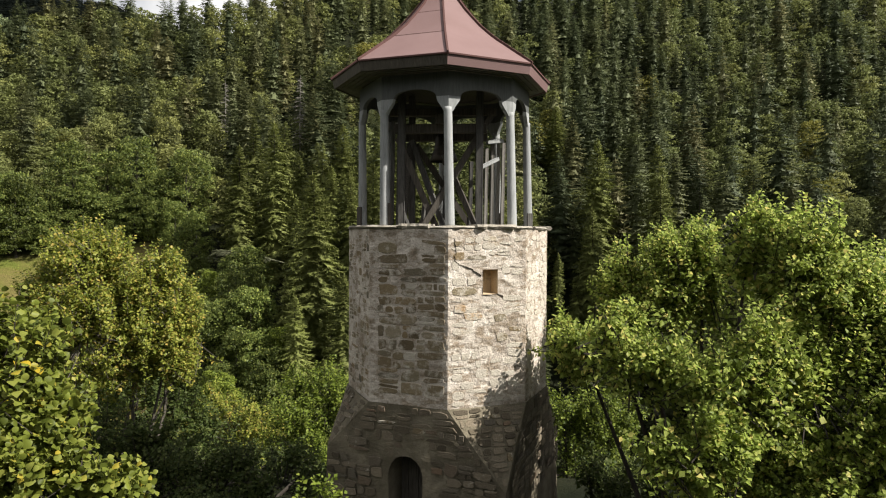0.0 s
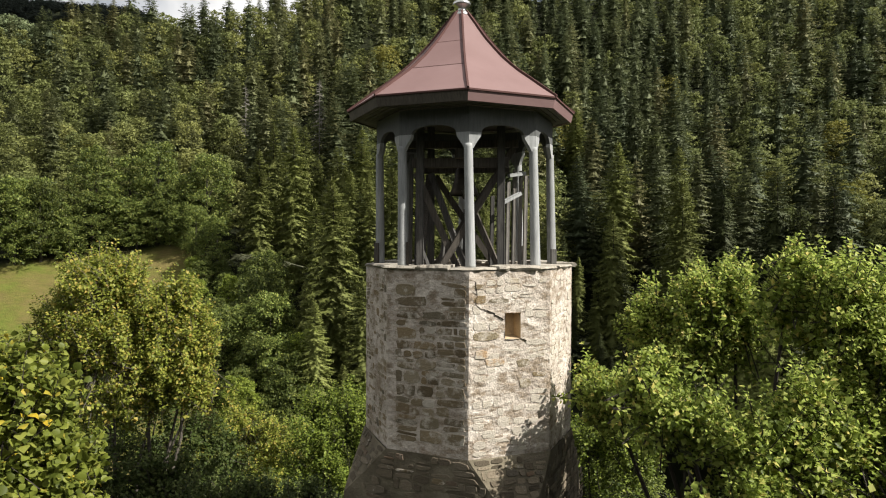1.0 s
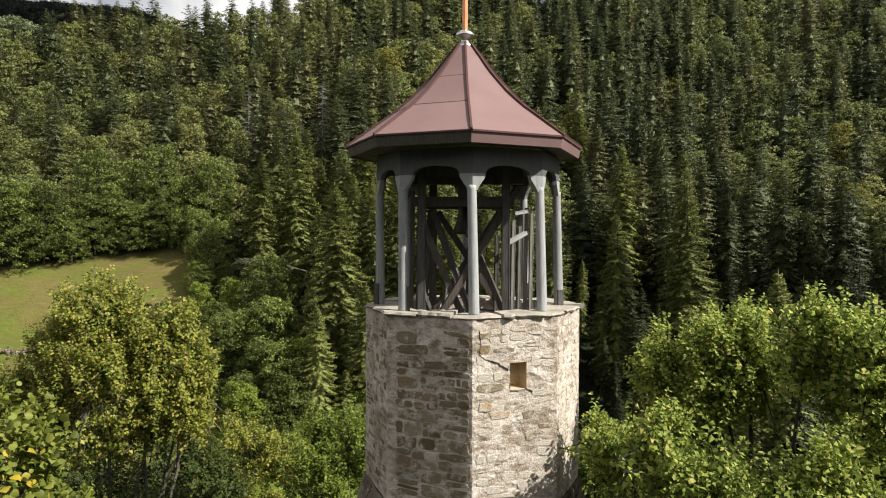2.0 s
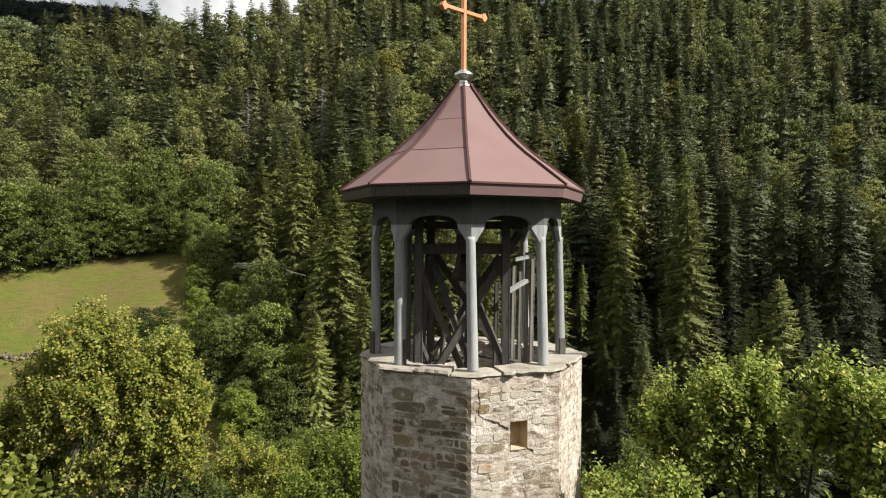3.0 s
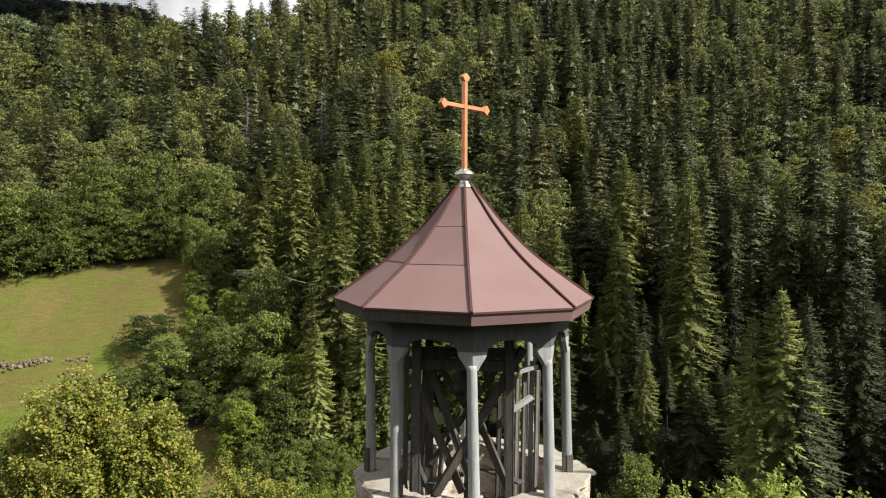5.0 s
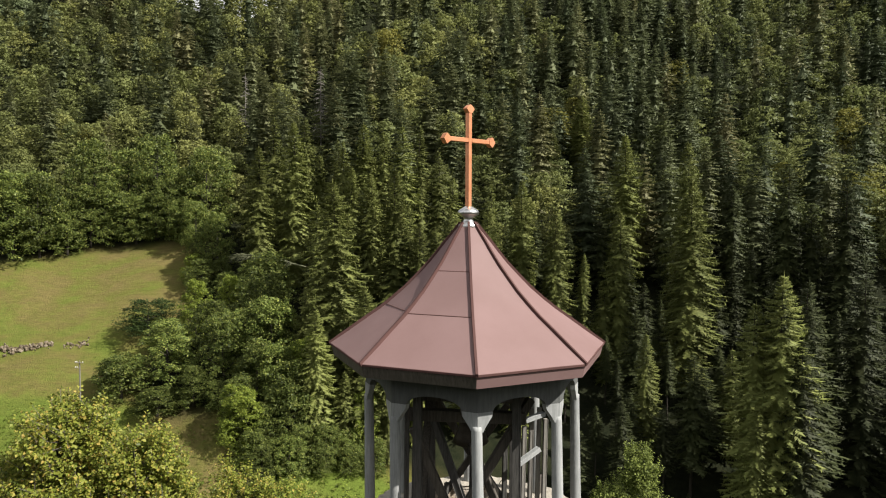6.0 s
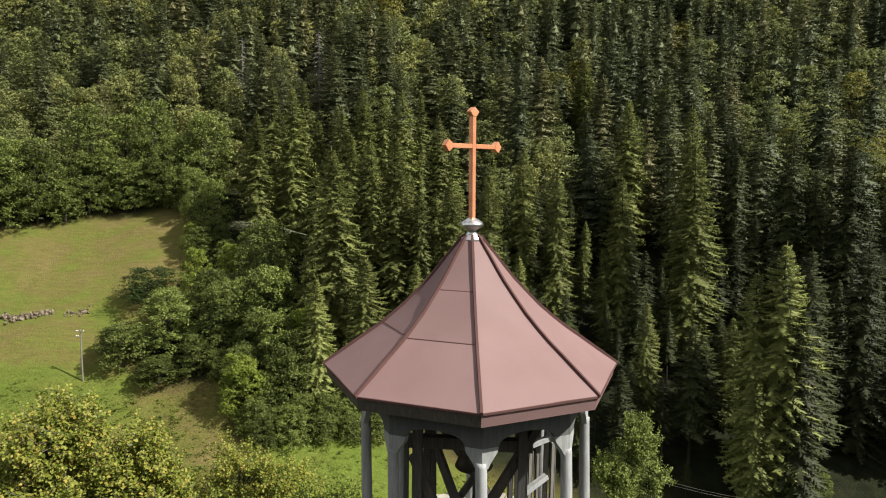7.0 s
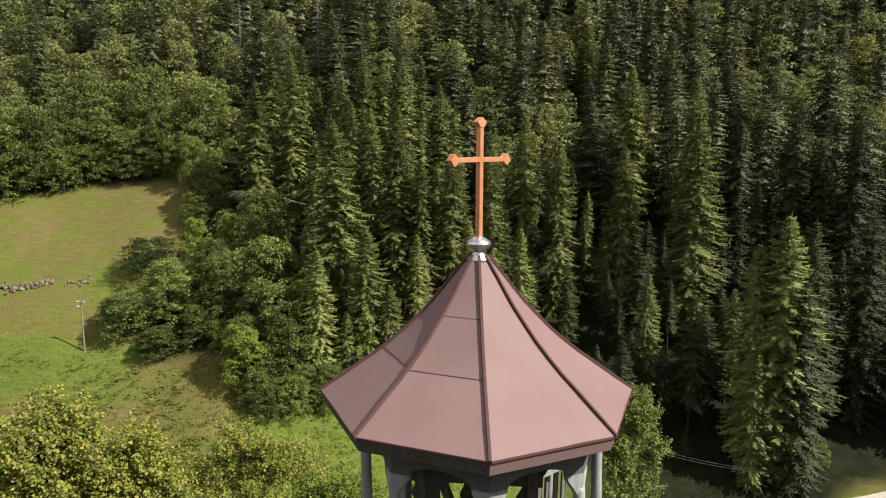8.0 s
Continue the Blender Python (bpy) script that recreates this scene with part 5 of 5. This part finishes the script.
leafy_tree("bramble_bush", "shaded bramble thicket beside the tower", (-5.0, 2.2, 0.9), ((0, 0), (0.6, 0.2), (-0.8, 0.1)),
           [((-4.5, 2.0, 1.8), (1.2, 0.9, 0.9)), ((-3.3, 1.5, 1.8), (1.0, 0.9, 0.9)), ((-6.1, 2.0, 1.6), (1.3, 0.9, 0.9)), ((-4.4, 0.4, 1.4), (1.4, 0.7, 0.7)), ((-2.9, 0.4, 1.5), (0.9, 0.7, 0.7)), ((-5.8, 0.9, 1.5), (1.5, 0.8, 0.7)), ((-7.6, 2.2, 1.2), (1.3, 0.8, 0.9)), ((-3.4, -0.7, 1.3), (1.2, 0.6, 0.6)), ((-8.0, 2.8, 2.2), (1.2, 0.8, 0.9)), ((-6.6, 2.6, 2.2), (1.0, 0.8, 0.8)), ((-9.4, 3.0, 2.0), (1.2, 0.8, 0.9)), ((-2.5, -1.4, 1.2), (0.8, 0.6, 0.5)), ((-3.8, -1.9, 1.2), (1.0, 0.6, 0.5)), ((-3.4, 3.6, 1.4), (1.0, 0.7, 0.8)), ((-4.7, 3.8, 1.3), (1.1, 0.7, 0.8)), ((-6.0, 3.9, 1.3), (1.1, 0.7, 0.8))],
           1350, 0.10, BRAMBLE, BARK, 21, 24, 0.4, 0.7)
leafy_tree("bramble_bush", "brambles under the leafy tree, its shade put into their leaves", (3.3, -0.2, 0.7), ((0, 0), (0.4, 0.2)),
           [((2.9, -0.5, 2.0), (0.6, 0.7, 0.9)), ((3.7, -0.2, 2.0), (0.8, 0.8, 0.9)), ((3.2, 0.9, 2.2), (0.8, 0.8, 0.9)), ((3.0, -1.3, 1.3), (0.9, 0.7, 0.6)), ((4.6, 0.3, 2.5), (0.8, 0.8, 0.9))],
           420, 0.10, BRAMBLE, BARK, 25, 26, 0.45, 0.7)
leafy_tree("shrub", "small leafy shrub at the tower's foot", (-1.9, -2.7, 0.8), ((0, 0), (0.2, 0.1)),
           [((-1.75, -2.75, 3.0), (0.65, 0.5, 0.65)), ((-2.5, -2.7, 2.4), (0.7, 0.6, 0.7))], 60, 0.10, LEAF_BUSH, BARK, 16, 24, 0.55, 0.6)
leafy_tree("elder_bush", "green bush on the bank behind the tower", (3.3, 9.0, -2.4), ((0, 0), (0.4, 0.1)),
           [((3.1, 9.0, 1.3), (1.3, 1.2, 1.3)), ((4.6, 9.4, 1.2), (1.4, 1.2, 1.4)), ((3.4, 8.4, 0.0), (1.9, 1.1, 1.3))], 420, 0.11, LEAF_BUSH, BARK, 17, 28, 0.5)
leafy_tree("maple_tree", "smaller yellow-green tree down the bank", (-13, 23, -16), ((0, 0), (0.5, 0.3)),
           [((-12.9, 23, -2.6), (1.9, 1.8, 1.9)), ((-11.0, 23.4, -3.4), (1.8, 1.7, 1.8)), ((-14.6, 22.8, -4.2), (1.8, 1.8, 1.8)), ((-12.8, 22.0, -6.0), (3.0, 2.0, 2.4)), ((-9.4, 23.5, -5.2), (1.8, 1.8, 2.2)), ((-7.9, 23.0, -6.6), (1.5, 1.6, 2.0))],
           1000, 0.15, LEAF_LEFT, BARK, 18, 26, 0.45, 1.1)
leafy_tree("willow_tree", "silvery green tree standing alone in the valley", (12, 54, -27), ((0, 0), (0.6, 0.3)),
           [((12, 54, -12.6), (2.3, 2.2, 2.6)), ((13.4, 54.2, -15.5), (2.6, 2.4, 2.8)), ((10.4, 53.8, -16), (2.4, 2.4, 2.8)), ((12, 53, -19), (3.6, 3.0, 3.0))],
           900, 0.24, WILLOW, BARK, 19, 24, 0.4, 1.6)


# ---- things on the meadow ----
def utility_pole():
    x, y = -56.9, 74.3
    z = height(x, y)
    pole = thing("utility_pole", "wooden utility pole with crossarm on the meadow", "utility pole", (x, y, z))
    bm = bmesh.new()
    tube(bm, [(0, 0, -0.8), (0, 0, 3), (0.03, 0, 7.0)], [0.12, 0.105, 0.08], 9)
    part("post", bm, DEAD, pole)
    for h, lo, hi in ((6.7, -0.62, 0.62), (6.0, -0.62, 0.12)):
        bm = bmesh.new()
        box(bm, (lo, -0.13, h), (hi, -0.03, h + 0.09))
        soften(bm, 0.01)
        arm = part("crossarm", bm, DEAD, pole)
        for dx in (-0.52, -0.3, 0.52):
            if dx > hi:
                continue
            bm = bmesh.new()
            turned(bm, [(0.025, h + 0.08), (0.05, h + 0.12), (0.06, h + 0.17), (0.045, h + 0.22), (0.01, h + 0.24)], 8, 0, dx, -0.08)
            part("insulator", bm, PORCELAIN, arm, "white insulator")


def rubble_row():
    row = thing("rubble_wall", "low tumbled line of field stones in the grass", "stone wall", (-70, 87, height(-70, 87)))
    r2 = random.Random(8)
    shapes = []
    for i in range(6):
        bm = bmesh.new()
        bmesh.ops.create_icosphere(bm, subdivisions=1, radius=1)
        for v in bm.verts:
            v.co *= r2.uniform(0.7, 1.15)
        me = bpy.data.meshes.new("field_stone")
        bm.to_mesh(me)
        bm.free()
        me.materials.append(FIELD_STONE)
        shapes.append(me)
    for i in range(280):
        t = r2.random() ** 0.9 * 0.64 if i < 240 else r2.uniform(0.82, 1.0)
        t += 0.02 * math.sin(t * 21)
        heap = r2.random() * (0.55 + 0.35 * math.sin(t * 17)) if i < 240 else 0.1
        x = -80 + 15.5 * t + r2.gauss(0, 0.25)
        y = 85.0 + 2.4 * t + 0.3 * math.sin(t * 13) + r2.gauss(0, 0.42) * (1.1 - heap)
        ob = new("field_stone", shapes[i % 6])
        ob.parent = row
        s = 0.14 + 0.30 * r2.random() ** 2
        ob.matrix_basis = Matrix.LocRotScale((x + 70, y - 87, height(x, y) - height(-70, 87) + s * 0.3 + heap * 0.55), Euler((r2.uniform(0, 3), r2.uniform(0, 3), r2.uniform(0, 3))), (s, s * 0.8, s * 0.65))


def snag(x, y, tall, label):
    ob = thing("dead_spruce", label, "dead tree", (x, y, height(x, y)))
    r2 = random.Random(int(x * 7 + y))
    bm = bmesh.new()
    tube(bm, [(0, 0, -1), (0, 0, tall * 0.5), (0.1, 0, tall)], [0.2, 0.13, 0.03], 6)
    part("trunk", bm, DEAD, ob)
    bm = bmesh.new()
    for i in range(150):
        z = tall * r2.uniform(0.25, 0.97)
        a, l = r2.uniform(0, 6.28), 3.3 * (1.08 - z / tall) + 0.3
        tube(bm, [(0, 0, z), (math.cos(a) * l * 0.6, math.sin(a) * l * 0.6, z - 0.1 * l), (math.cos(a) * l, math.sin(a) * l, z - 0.35 * l)], [0.06, 0.045, 0.02], 3, False)
    part("twig_spray", bm, DEAD, ob)


def fallen_log():
    x, y = -30.6, 97.0
    z = height(x, y)
    ob = thing("fallen_trunk", "bleached dead spruce leaning over into green trees", "fallen tree", (x, y, z))
    bm = bmesh.new()
    line = [Vector((0, 0, -0.6)), Vector((-1.4, -0.3, 2.1 - z)), Vector((-4.5, -0.6, 2.9 - z)), Vector((-9.0, -0.9, 4.0 - z)), Vector((-13.5, -1.2, 4.2 - z))]
    tube(bm, line, [0.2, 0.15, 0.13, 0.09, 0.03], 6)
    part("trunk", bm, DRY_TWIGS, ob)
    r2 = random.Random(5)
    bm = bmesh.new()
    for i in range(420):
        t = r2.uniform(2.0, 4.0)
        k = min(3, int(t))
        p = line[k].lerp(line[k + 1], t - k)
        tip = p + Vector((r2.uniform(-1.3, 0.2), r2.uniform(-1.0, 0.5), r2.uniform(-0.75, 0.45)))
        tube(bm, [p, p.lerp(tip, 0.5) + Vector((0, 0, 0.08)), tip], [0.05, 0.045, 0.012], 3, False)
    part("twig_spray", bm, DRY_TWIGS, ob, "pale dry twigs")


def tufts():
    """Weeds in low leafy patches, denser and taller down the slope."""
    g = np.random.default_rng(3)
    pts, size = [], []
    while len(pts) < 5200:
        x, y = g.uniform(-84, 2), g.uniform(50, 92)
        lush = 0.8 * noise.noise((x * 0.14, y * 0.14, 3)) + 0.9 * step(77, 71, y) - 0.5
        if meadow(x, y) > 0.4 and (lush + g.uniform(-0.35, 0.35) > 0.0 or g.random() < 0.06):
            pts.append((x, y, height(x, y)))
            size.append((0.17 + 0.50 * max(0, lush)) * g.uniform(0.6, 1.3))
    p, size = np.array(pts), np.array(size)
    vs = []
    for k in range(11):
        a, r = g.uniform(0, 6.28, len(p)), size * g.uniform(0.1, 1.3, len(p))
        o = p + np.stack([np.cos(a) * r, np.sin(a) * r, size * g.uniform(0.0, 0.7, len(p))], 1)
        e, f = g.normal(0, 1, (len(p), 3)), g.normal(0, 1, (len(p), 3))
        e[:, 2] *= 0.25
        f[:, 2] = np.abs(f[:, 2]) * 0.4
        vs.append(np.stack([o, o + e * (size * 0.45)[:, None], o + f * (size * 0.45)[:, None]], 1))
    v = np.concatenate(vs).reshape(-1, 3)
    tagged(cloud("grass", v, np.arange(len(v)).reshape(-1, 3), TUFT), "rough grass and weeds on the meadow", "grass", kind="stuff")


def road():
    bm = bmesh.new()
    prev = None
    for i in range(31):
        x = 36 + i * 1.6
        y0, wdt = 71.5 + 0.02 * (x - 42) ** 2 * 0.3 + 0.28 * (x - 42), 3.0
        row = []
        for k in range(5):
            y = y0 + (k / 4 - 0.5) * wdt
            row.append(bm.verts.new((x, y, height(x, y) + 0.12)))
        if prev:
            for k in range(4):
                bm.faces.new((prev[k], row[k], row[k + 1], prev[k + 1]))
        prev = row
    ext = bmesh.ops.extrude_face_region(bm, geom=bm.faces[:])
    for v in [q for q in ext["geom"] if isinstance(q, bmesh.types.BMVert)]:
        v.co.z -= 0.5
    tagged(part("road", bm, GRAVEL), "pale gravel track at the foot of the wood", "road", kind="structure")


utility_pole()
rubble_row()
snag(-60.5, 140, 24, "grey dead spruce standing among green trees")
snag(-46, 150, 22, "grey dead spruce standing among green trees")
fallen_log()
tufts()

def overhead_cable():
    line = thing("overhead_cable", "pair of thin pale cables strung between the trees", "cable", (12.5, 53, -15.6))
    for lift in (0.0, 0.28):
        bm = bmesh.new()
        pts = [Vector((18.5 * t, 20.5 * t, lift - 11.7 * t - 1.6 * t * (1 - t))) for t in (0, 0.2, 0.4, 0.6, 0.8, 1)]
        tube(bm, pts, [0.016] * 6, 5)
        part("strand", bm, STEEL, line)


overhead_cable()
road()


# ---- stones of the walls ----
def stone_shapes(seed):
    r2 = random.Random(seed)
    out = []
    for i in range(26):
        n = r2.choice((8, 9, 10))
        pts = []
        for k in range(n):
            a = 2 * math.pi * (k + r2.uniform(-0.25, 0.25)) / n
            c, s = math.cos(a), math.sin(a)
            q = (abs(c) ** 5 + abs(s) ** 5) ** (-1 / 5)
            q *= r2.uniform(0.80, 1.05)
            pts.append((0.5 * c * q, 0.5 * s * q))
        tilt = (r2.uniform(-0.35, 0.35), r2.uniform(-0.35, 0.35))
        rows = []
        for f, d in ((1.0, -1.0), (0.985, 0.5), (0.93, 0.95)):
            rows.append([(x * f, d + (tilt[0] * x + tilt[1] * z) * (d > 0) * 1.4 + (r2.uniform(-0.12, 0.12) if d > 0.5 else 0), z * f) for x, z in pts])
        out.append((n, rows))
    return out


SHAPES = stone_shapes(2)


def stone_data(i, material):
    n, rows = SHAPES[i]
    verts = [p for r in rows for p in r]
    faces = [(a * n + k, a * n + (k + 1) % n, (a + 1) * n + (k + 1) % n, (a + 1) * n + k) for a in range(2) for k in range(n)]
    faces.append([2 * n + k for k in range(n)])
    me = bpy.data.meshes.new("stone")
    me.from_pydata(verts, [], [f[::-1] for f in faces])
    me.materials.append(material)
    return me


STONE_MESH = {m.name: [stone_data(i, m) for i in range(len(SHAPES))] for m in (BARE, WASHED, RUSTY, BASE_STONE)}


def lay(m, u_range, z0, z1, seed, bare, skip, parent, single=True, keep=lambda u, z, l, h: True, areas=(0.010, 0.045), relief=(0.004, 0.011), stones=(BARE, WASHED), joints=(0.008, 0.018)):
    """Courses of uneven stones on a wall face. Single: each its own object; else joined into one mesh."""
    r2 = random.Random(seed)
    joint_v, joint_f = [], []
    spans = [u_range(z) for z in np.linspace(z0, z1, 9)]
    stack = [(min(a for a, _ in spans), max(c for _, c in spans), z0, z1)]
    cells = []
    while stack:
        a, c, e, g = stack.pop()
        w, h = c - a, g - e
        if w * h < r2.uniform(*areas) and w < 0.62 and h < 0.22:
            cells.append((a, c, e, g))
        elif w > h * r2.uniform(1.5, 3.4):
            t = a + w * r2.uniform(0.3, 0.7)
            stack += [(a, t, e, g), (t, c, e, g)]
        else:
            t = e + h * r2.uniform(0.3, 0.7)
            stack += [(a, c, e, t), (a, c, t, g)]
    for a, c, e, g in cells:
        cz, h = (e + g) / 2, g - e
        ulo, uhi = u_range(cz)
        a, c = max(a, ulo), min(c, uhi)
        l, cu = c - a, (a + c) / 2
        if l < 0.05 or h < 0.03 or r2.random() < skip or not keep(cu, cz, l, h):
            continue
        cz += 0.012 * math.sin(cu * 5 + seed)
        proud = r2.uniform(*relief)
        i = r2.randrange(len(SHAPES))
        gap = r2.uniform(*joints)
        local = Matrix.LocRotScale((cu, 0.003, cz), Euler((0, r2.uniform(-0.09, 0.09), 0)), (max(l - gap, 0.03), proud, max(h - gap * 0.8, 0.02)))
        mat_name = stones[0].name if r2.random() < bare else stones[1].name
        if single:
            ob = new("stone", STONE_MESH[mat_name][i])
            ob.parent = parent
            ob.matrix_basis = tower_inv @ m @ local
        else:
            n, srows = SHAPES[i]
            b = len(joint_v)
            joint_v += [tower_inv @ m @ local @ Vector(p) for r in srows for p in r]
            for row in range(2):
                for k in range(n):
                    joint_f.append((b + row * n + k, b + (row + 1) * n + k, b + (row + 1) * n + (k + 1) % n, b + row * n + (k + 1) % n))
            joint_f.append([b + 2 * n + k for k in range(n)][::-1])
    if not single:
        me = bpy.data.meshes.new("rubble")
        me.from_pydata(joint_v, [], joint_f)
        me.materials.append(stones[0] if bare > 0.5 else stones[1])
        ob = new("rubble", me)
        ob.parent = parent
        tagged(ob, kind="stuff")


def clear_of_niche(u, z, l, h):
    return not (NICHE[0] - 0.03 - l / 2 < u < NICHE[1] + 0.03 + l / 2 and NICHE[2] - 0.03 - h / 2 < z < NICHE[3] + 0.03 + h / 2)


def unplastered(u, z, l, h):
    return noise.noise((u * 1.7, z * 1.9, 4.2)) < 0.46 + 0.6 * noise.noise((u * 6, z * 6, 1.0)) - 0.5 * step(6.45, 6.8, z)


full = lambda z: (-SIDE + 0.05, SIDE - 0.05)
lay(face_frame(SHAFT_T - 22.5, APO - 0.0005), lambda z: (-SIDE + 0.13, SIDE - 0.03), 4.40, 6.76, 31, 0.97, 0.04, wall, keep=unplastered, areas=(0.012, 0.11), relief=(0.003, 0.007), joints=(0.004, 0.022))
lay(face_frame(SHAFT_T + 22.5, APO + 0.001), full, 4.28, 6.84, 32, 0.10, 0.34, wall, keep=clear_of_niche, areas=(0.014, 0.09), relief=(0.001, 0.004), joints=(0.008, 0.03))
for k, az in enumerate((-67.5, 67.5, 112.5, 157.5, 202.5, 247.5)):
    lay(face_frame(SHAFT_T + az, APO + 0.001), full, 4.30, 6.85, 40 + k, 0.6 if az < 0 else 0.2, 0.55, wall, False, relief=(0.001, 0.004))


def beside_arch(u, z, l, h):
    if z > 3.62 + h:
        return True
    w = 0.36 if z < 3.2 else max(0.0, 0.36 * (1 - (z - 3.2) / 0.5))
    return abs(u + 0.02) > w + l / 2


def broach_span(z):
    f = min(1.0, max(0.0, (WAIST - z) / (WAIST - 3.2)))
    return (-SIDE - 0.82 * f + 0.05, SIDE + 0.85 * f - 0.04)


lay(face_frame(SHAFT_T - 22.5, APO + 0.032), broach_span, 2.7, 4.22, 51, 0.98, 0.18, base, keep=beside_arch, areas=(0.012, 0.07), relief=(0.003, 0.009), joints=(0.006, 0.022), stones=(BASE_STONE, BARE))
lay(face_frame(SHAFT_T + 67.5, APO + 0.032), broach_span, 2.7, 4.22, 52, 0.9, 0.12, base, False, areas=(0.015, 0.06), relief=(0.001, 0.004), stones=(BASE_STONE, BARE))


def broach_stones(az, r, z, seed, relief, kinds, single):
    """Stones on a sloping broach between two shaft edges."""
    m = face_frame(SHAFT_T + az, APO + 0.02)
    low = ring_point(r, SHAFT_T + az, z, CX)
    run, drop = (m.inverted() @ low).y, WAIST - z
    tilt = Matrix.Translation((0, 0, WAIST)) @ Matrix.Rotation(math.atan2(run, drop), 4, "X") @ Matrix.Translation((0, 0, -WAIST))
    long = math.hypot(run, drop)

    def span(h):
        half = SIDE * max(0.02, 1 - (WAIST - h) / long) - 0.02
        return -half, half
    lay(m @ tilt, span, WAIST - long + 0.1, WAIST - 0.02, seed, 0.9, 0.06, base, single, areas=(0.018, 0.06), relief=relief, stones=kinds)


broach_stones(22.5, 2.2, 3.10, 53, (0.006, 0.02), (BASE_STONE, BARE), True)
broach_stones(-67.5, 2.1, 3.42, 54, (0.004, 0.014), (BASE_STONE, BARE), False)


def ochre_stones():
    m = face_frame(SHAFT_T + 22.5, APO + 0.003)
    for u, z, l, h in ((-0.24, 5.62, 0.36, 0.12), (-0.46, 5.74, 0.24, 0.15)):
        ob = new("stone", STONE_MESH[RUSTY.name][3 if l > 0.3 else 7])
        ob.parent = wall
        ob.matrix_basis = tower_inv @ m @ Matrix.LocRotScale((u, 0.004, z), Euler((0, 0.03, 0)), (l, 0.006, h))


ochre_stones()


def crack(points, width):
    m = face_frame(SHAFT_T + 22.5, APO + 0.012)
    bm = bmesh.new()
    r2 = random.Random(6)
    prev = None
    fine = []
    for (a, za), (b, zb) in zip(points, points[1:]):
        for i in range(5):
            t = i / 5
            fine.append((a + (b - a) * t + r2.uniform(-0.012, 0.012), za + (zb - za) * t + r2.uniform(-0.01, 0.01)))
    for i, (u, z) in enumerate(fine):
        w = width * r2.uniform(0.3, 1.0)
        row = [bm.verts.new(m @ Vector((u - w, -0.02, z))), bm.verts.new(m @ Vector((u, 0.004, z + w))), bm.verts.new(m @ Vector((u + w, -0.02, z)))]
        if prev:
            for k in range(2):
                bm.faces.new((prev[k], prev[k + 1], row[k + 1], row[k]))
        prev = row
    tower_part("crack", bm, GAP, wall, "dark crack in the mortar")


crack([(-0.56, 6.78), (-0.53, 6.62), (-0.56, 6.46), (-0.46, 6.40), (-0.30, 6.34), (-0.14, 6.26), (-0.09, 6.22)], 0.008)
crack([(-0.09, 5.94), (0.02, 5.93), (0.15, 5.95), (0.3, 5.9)], 0.007)
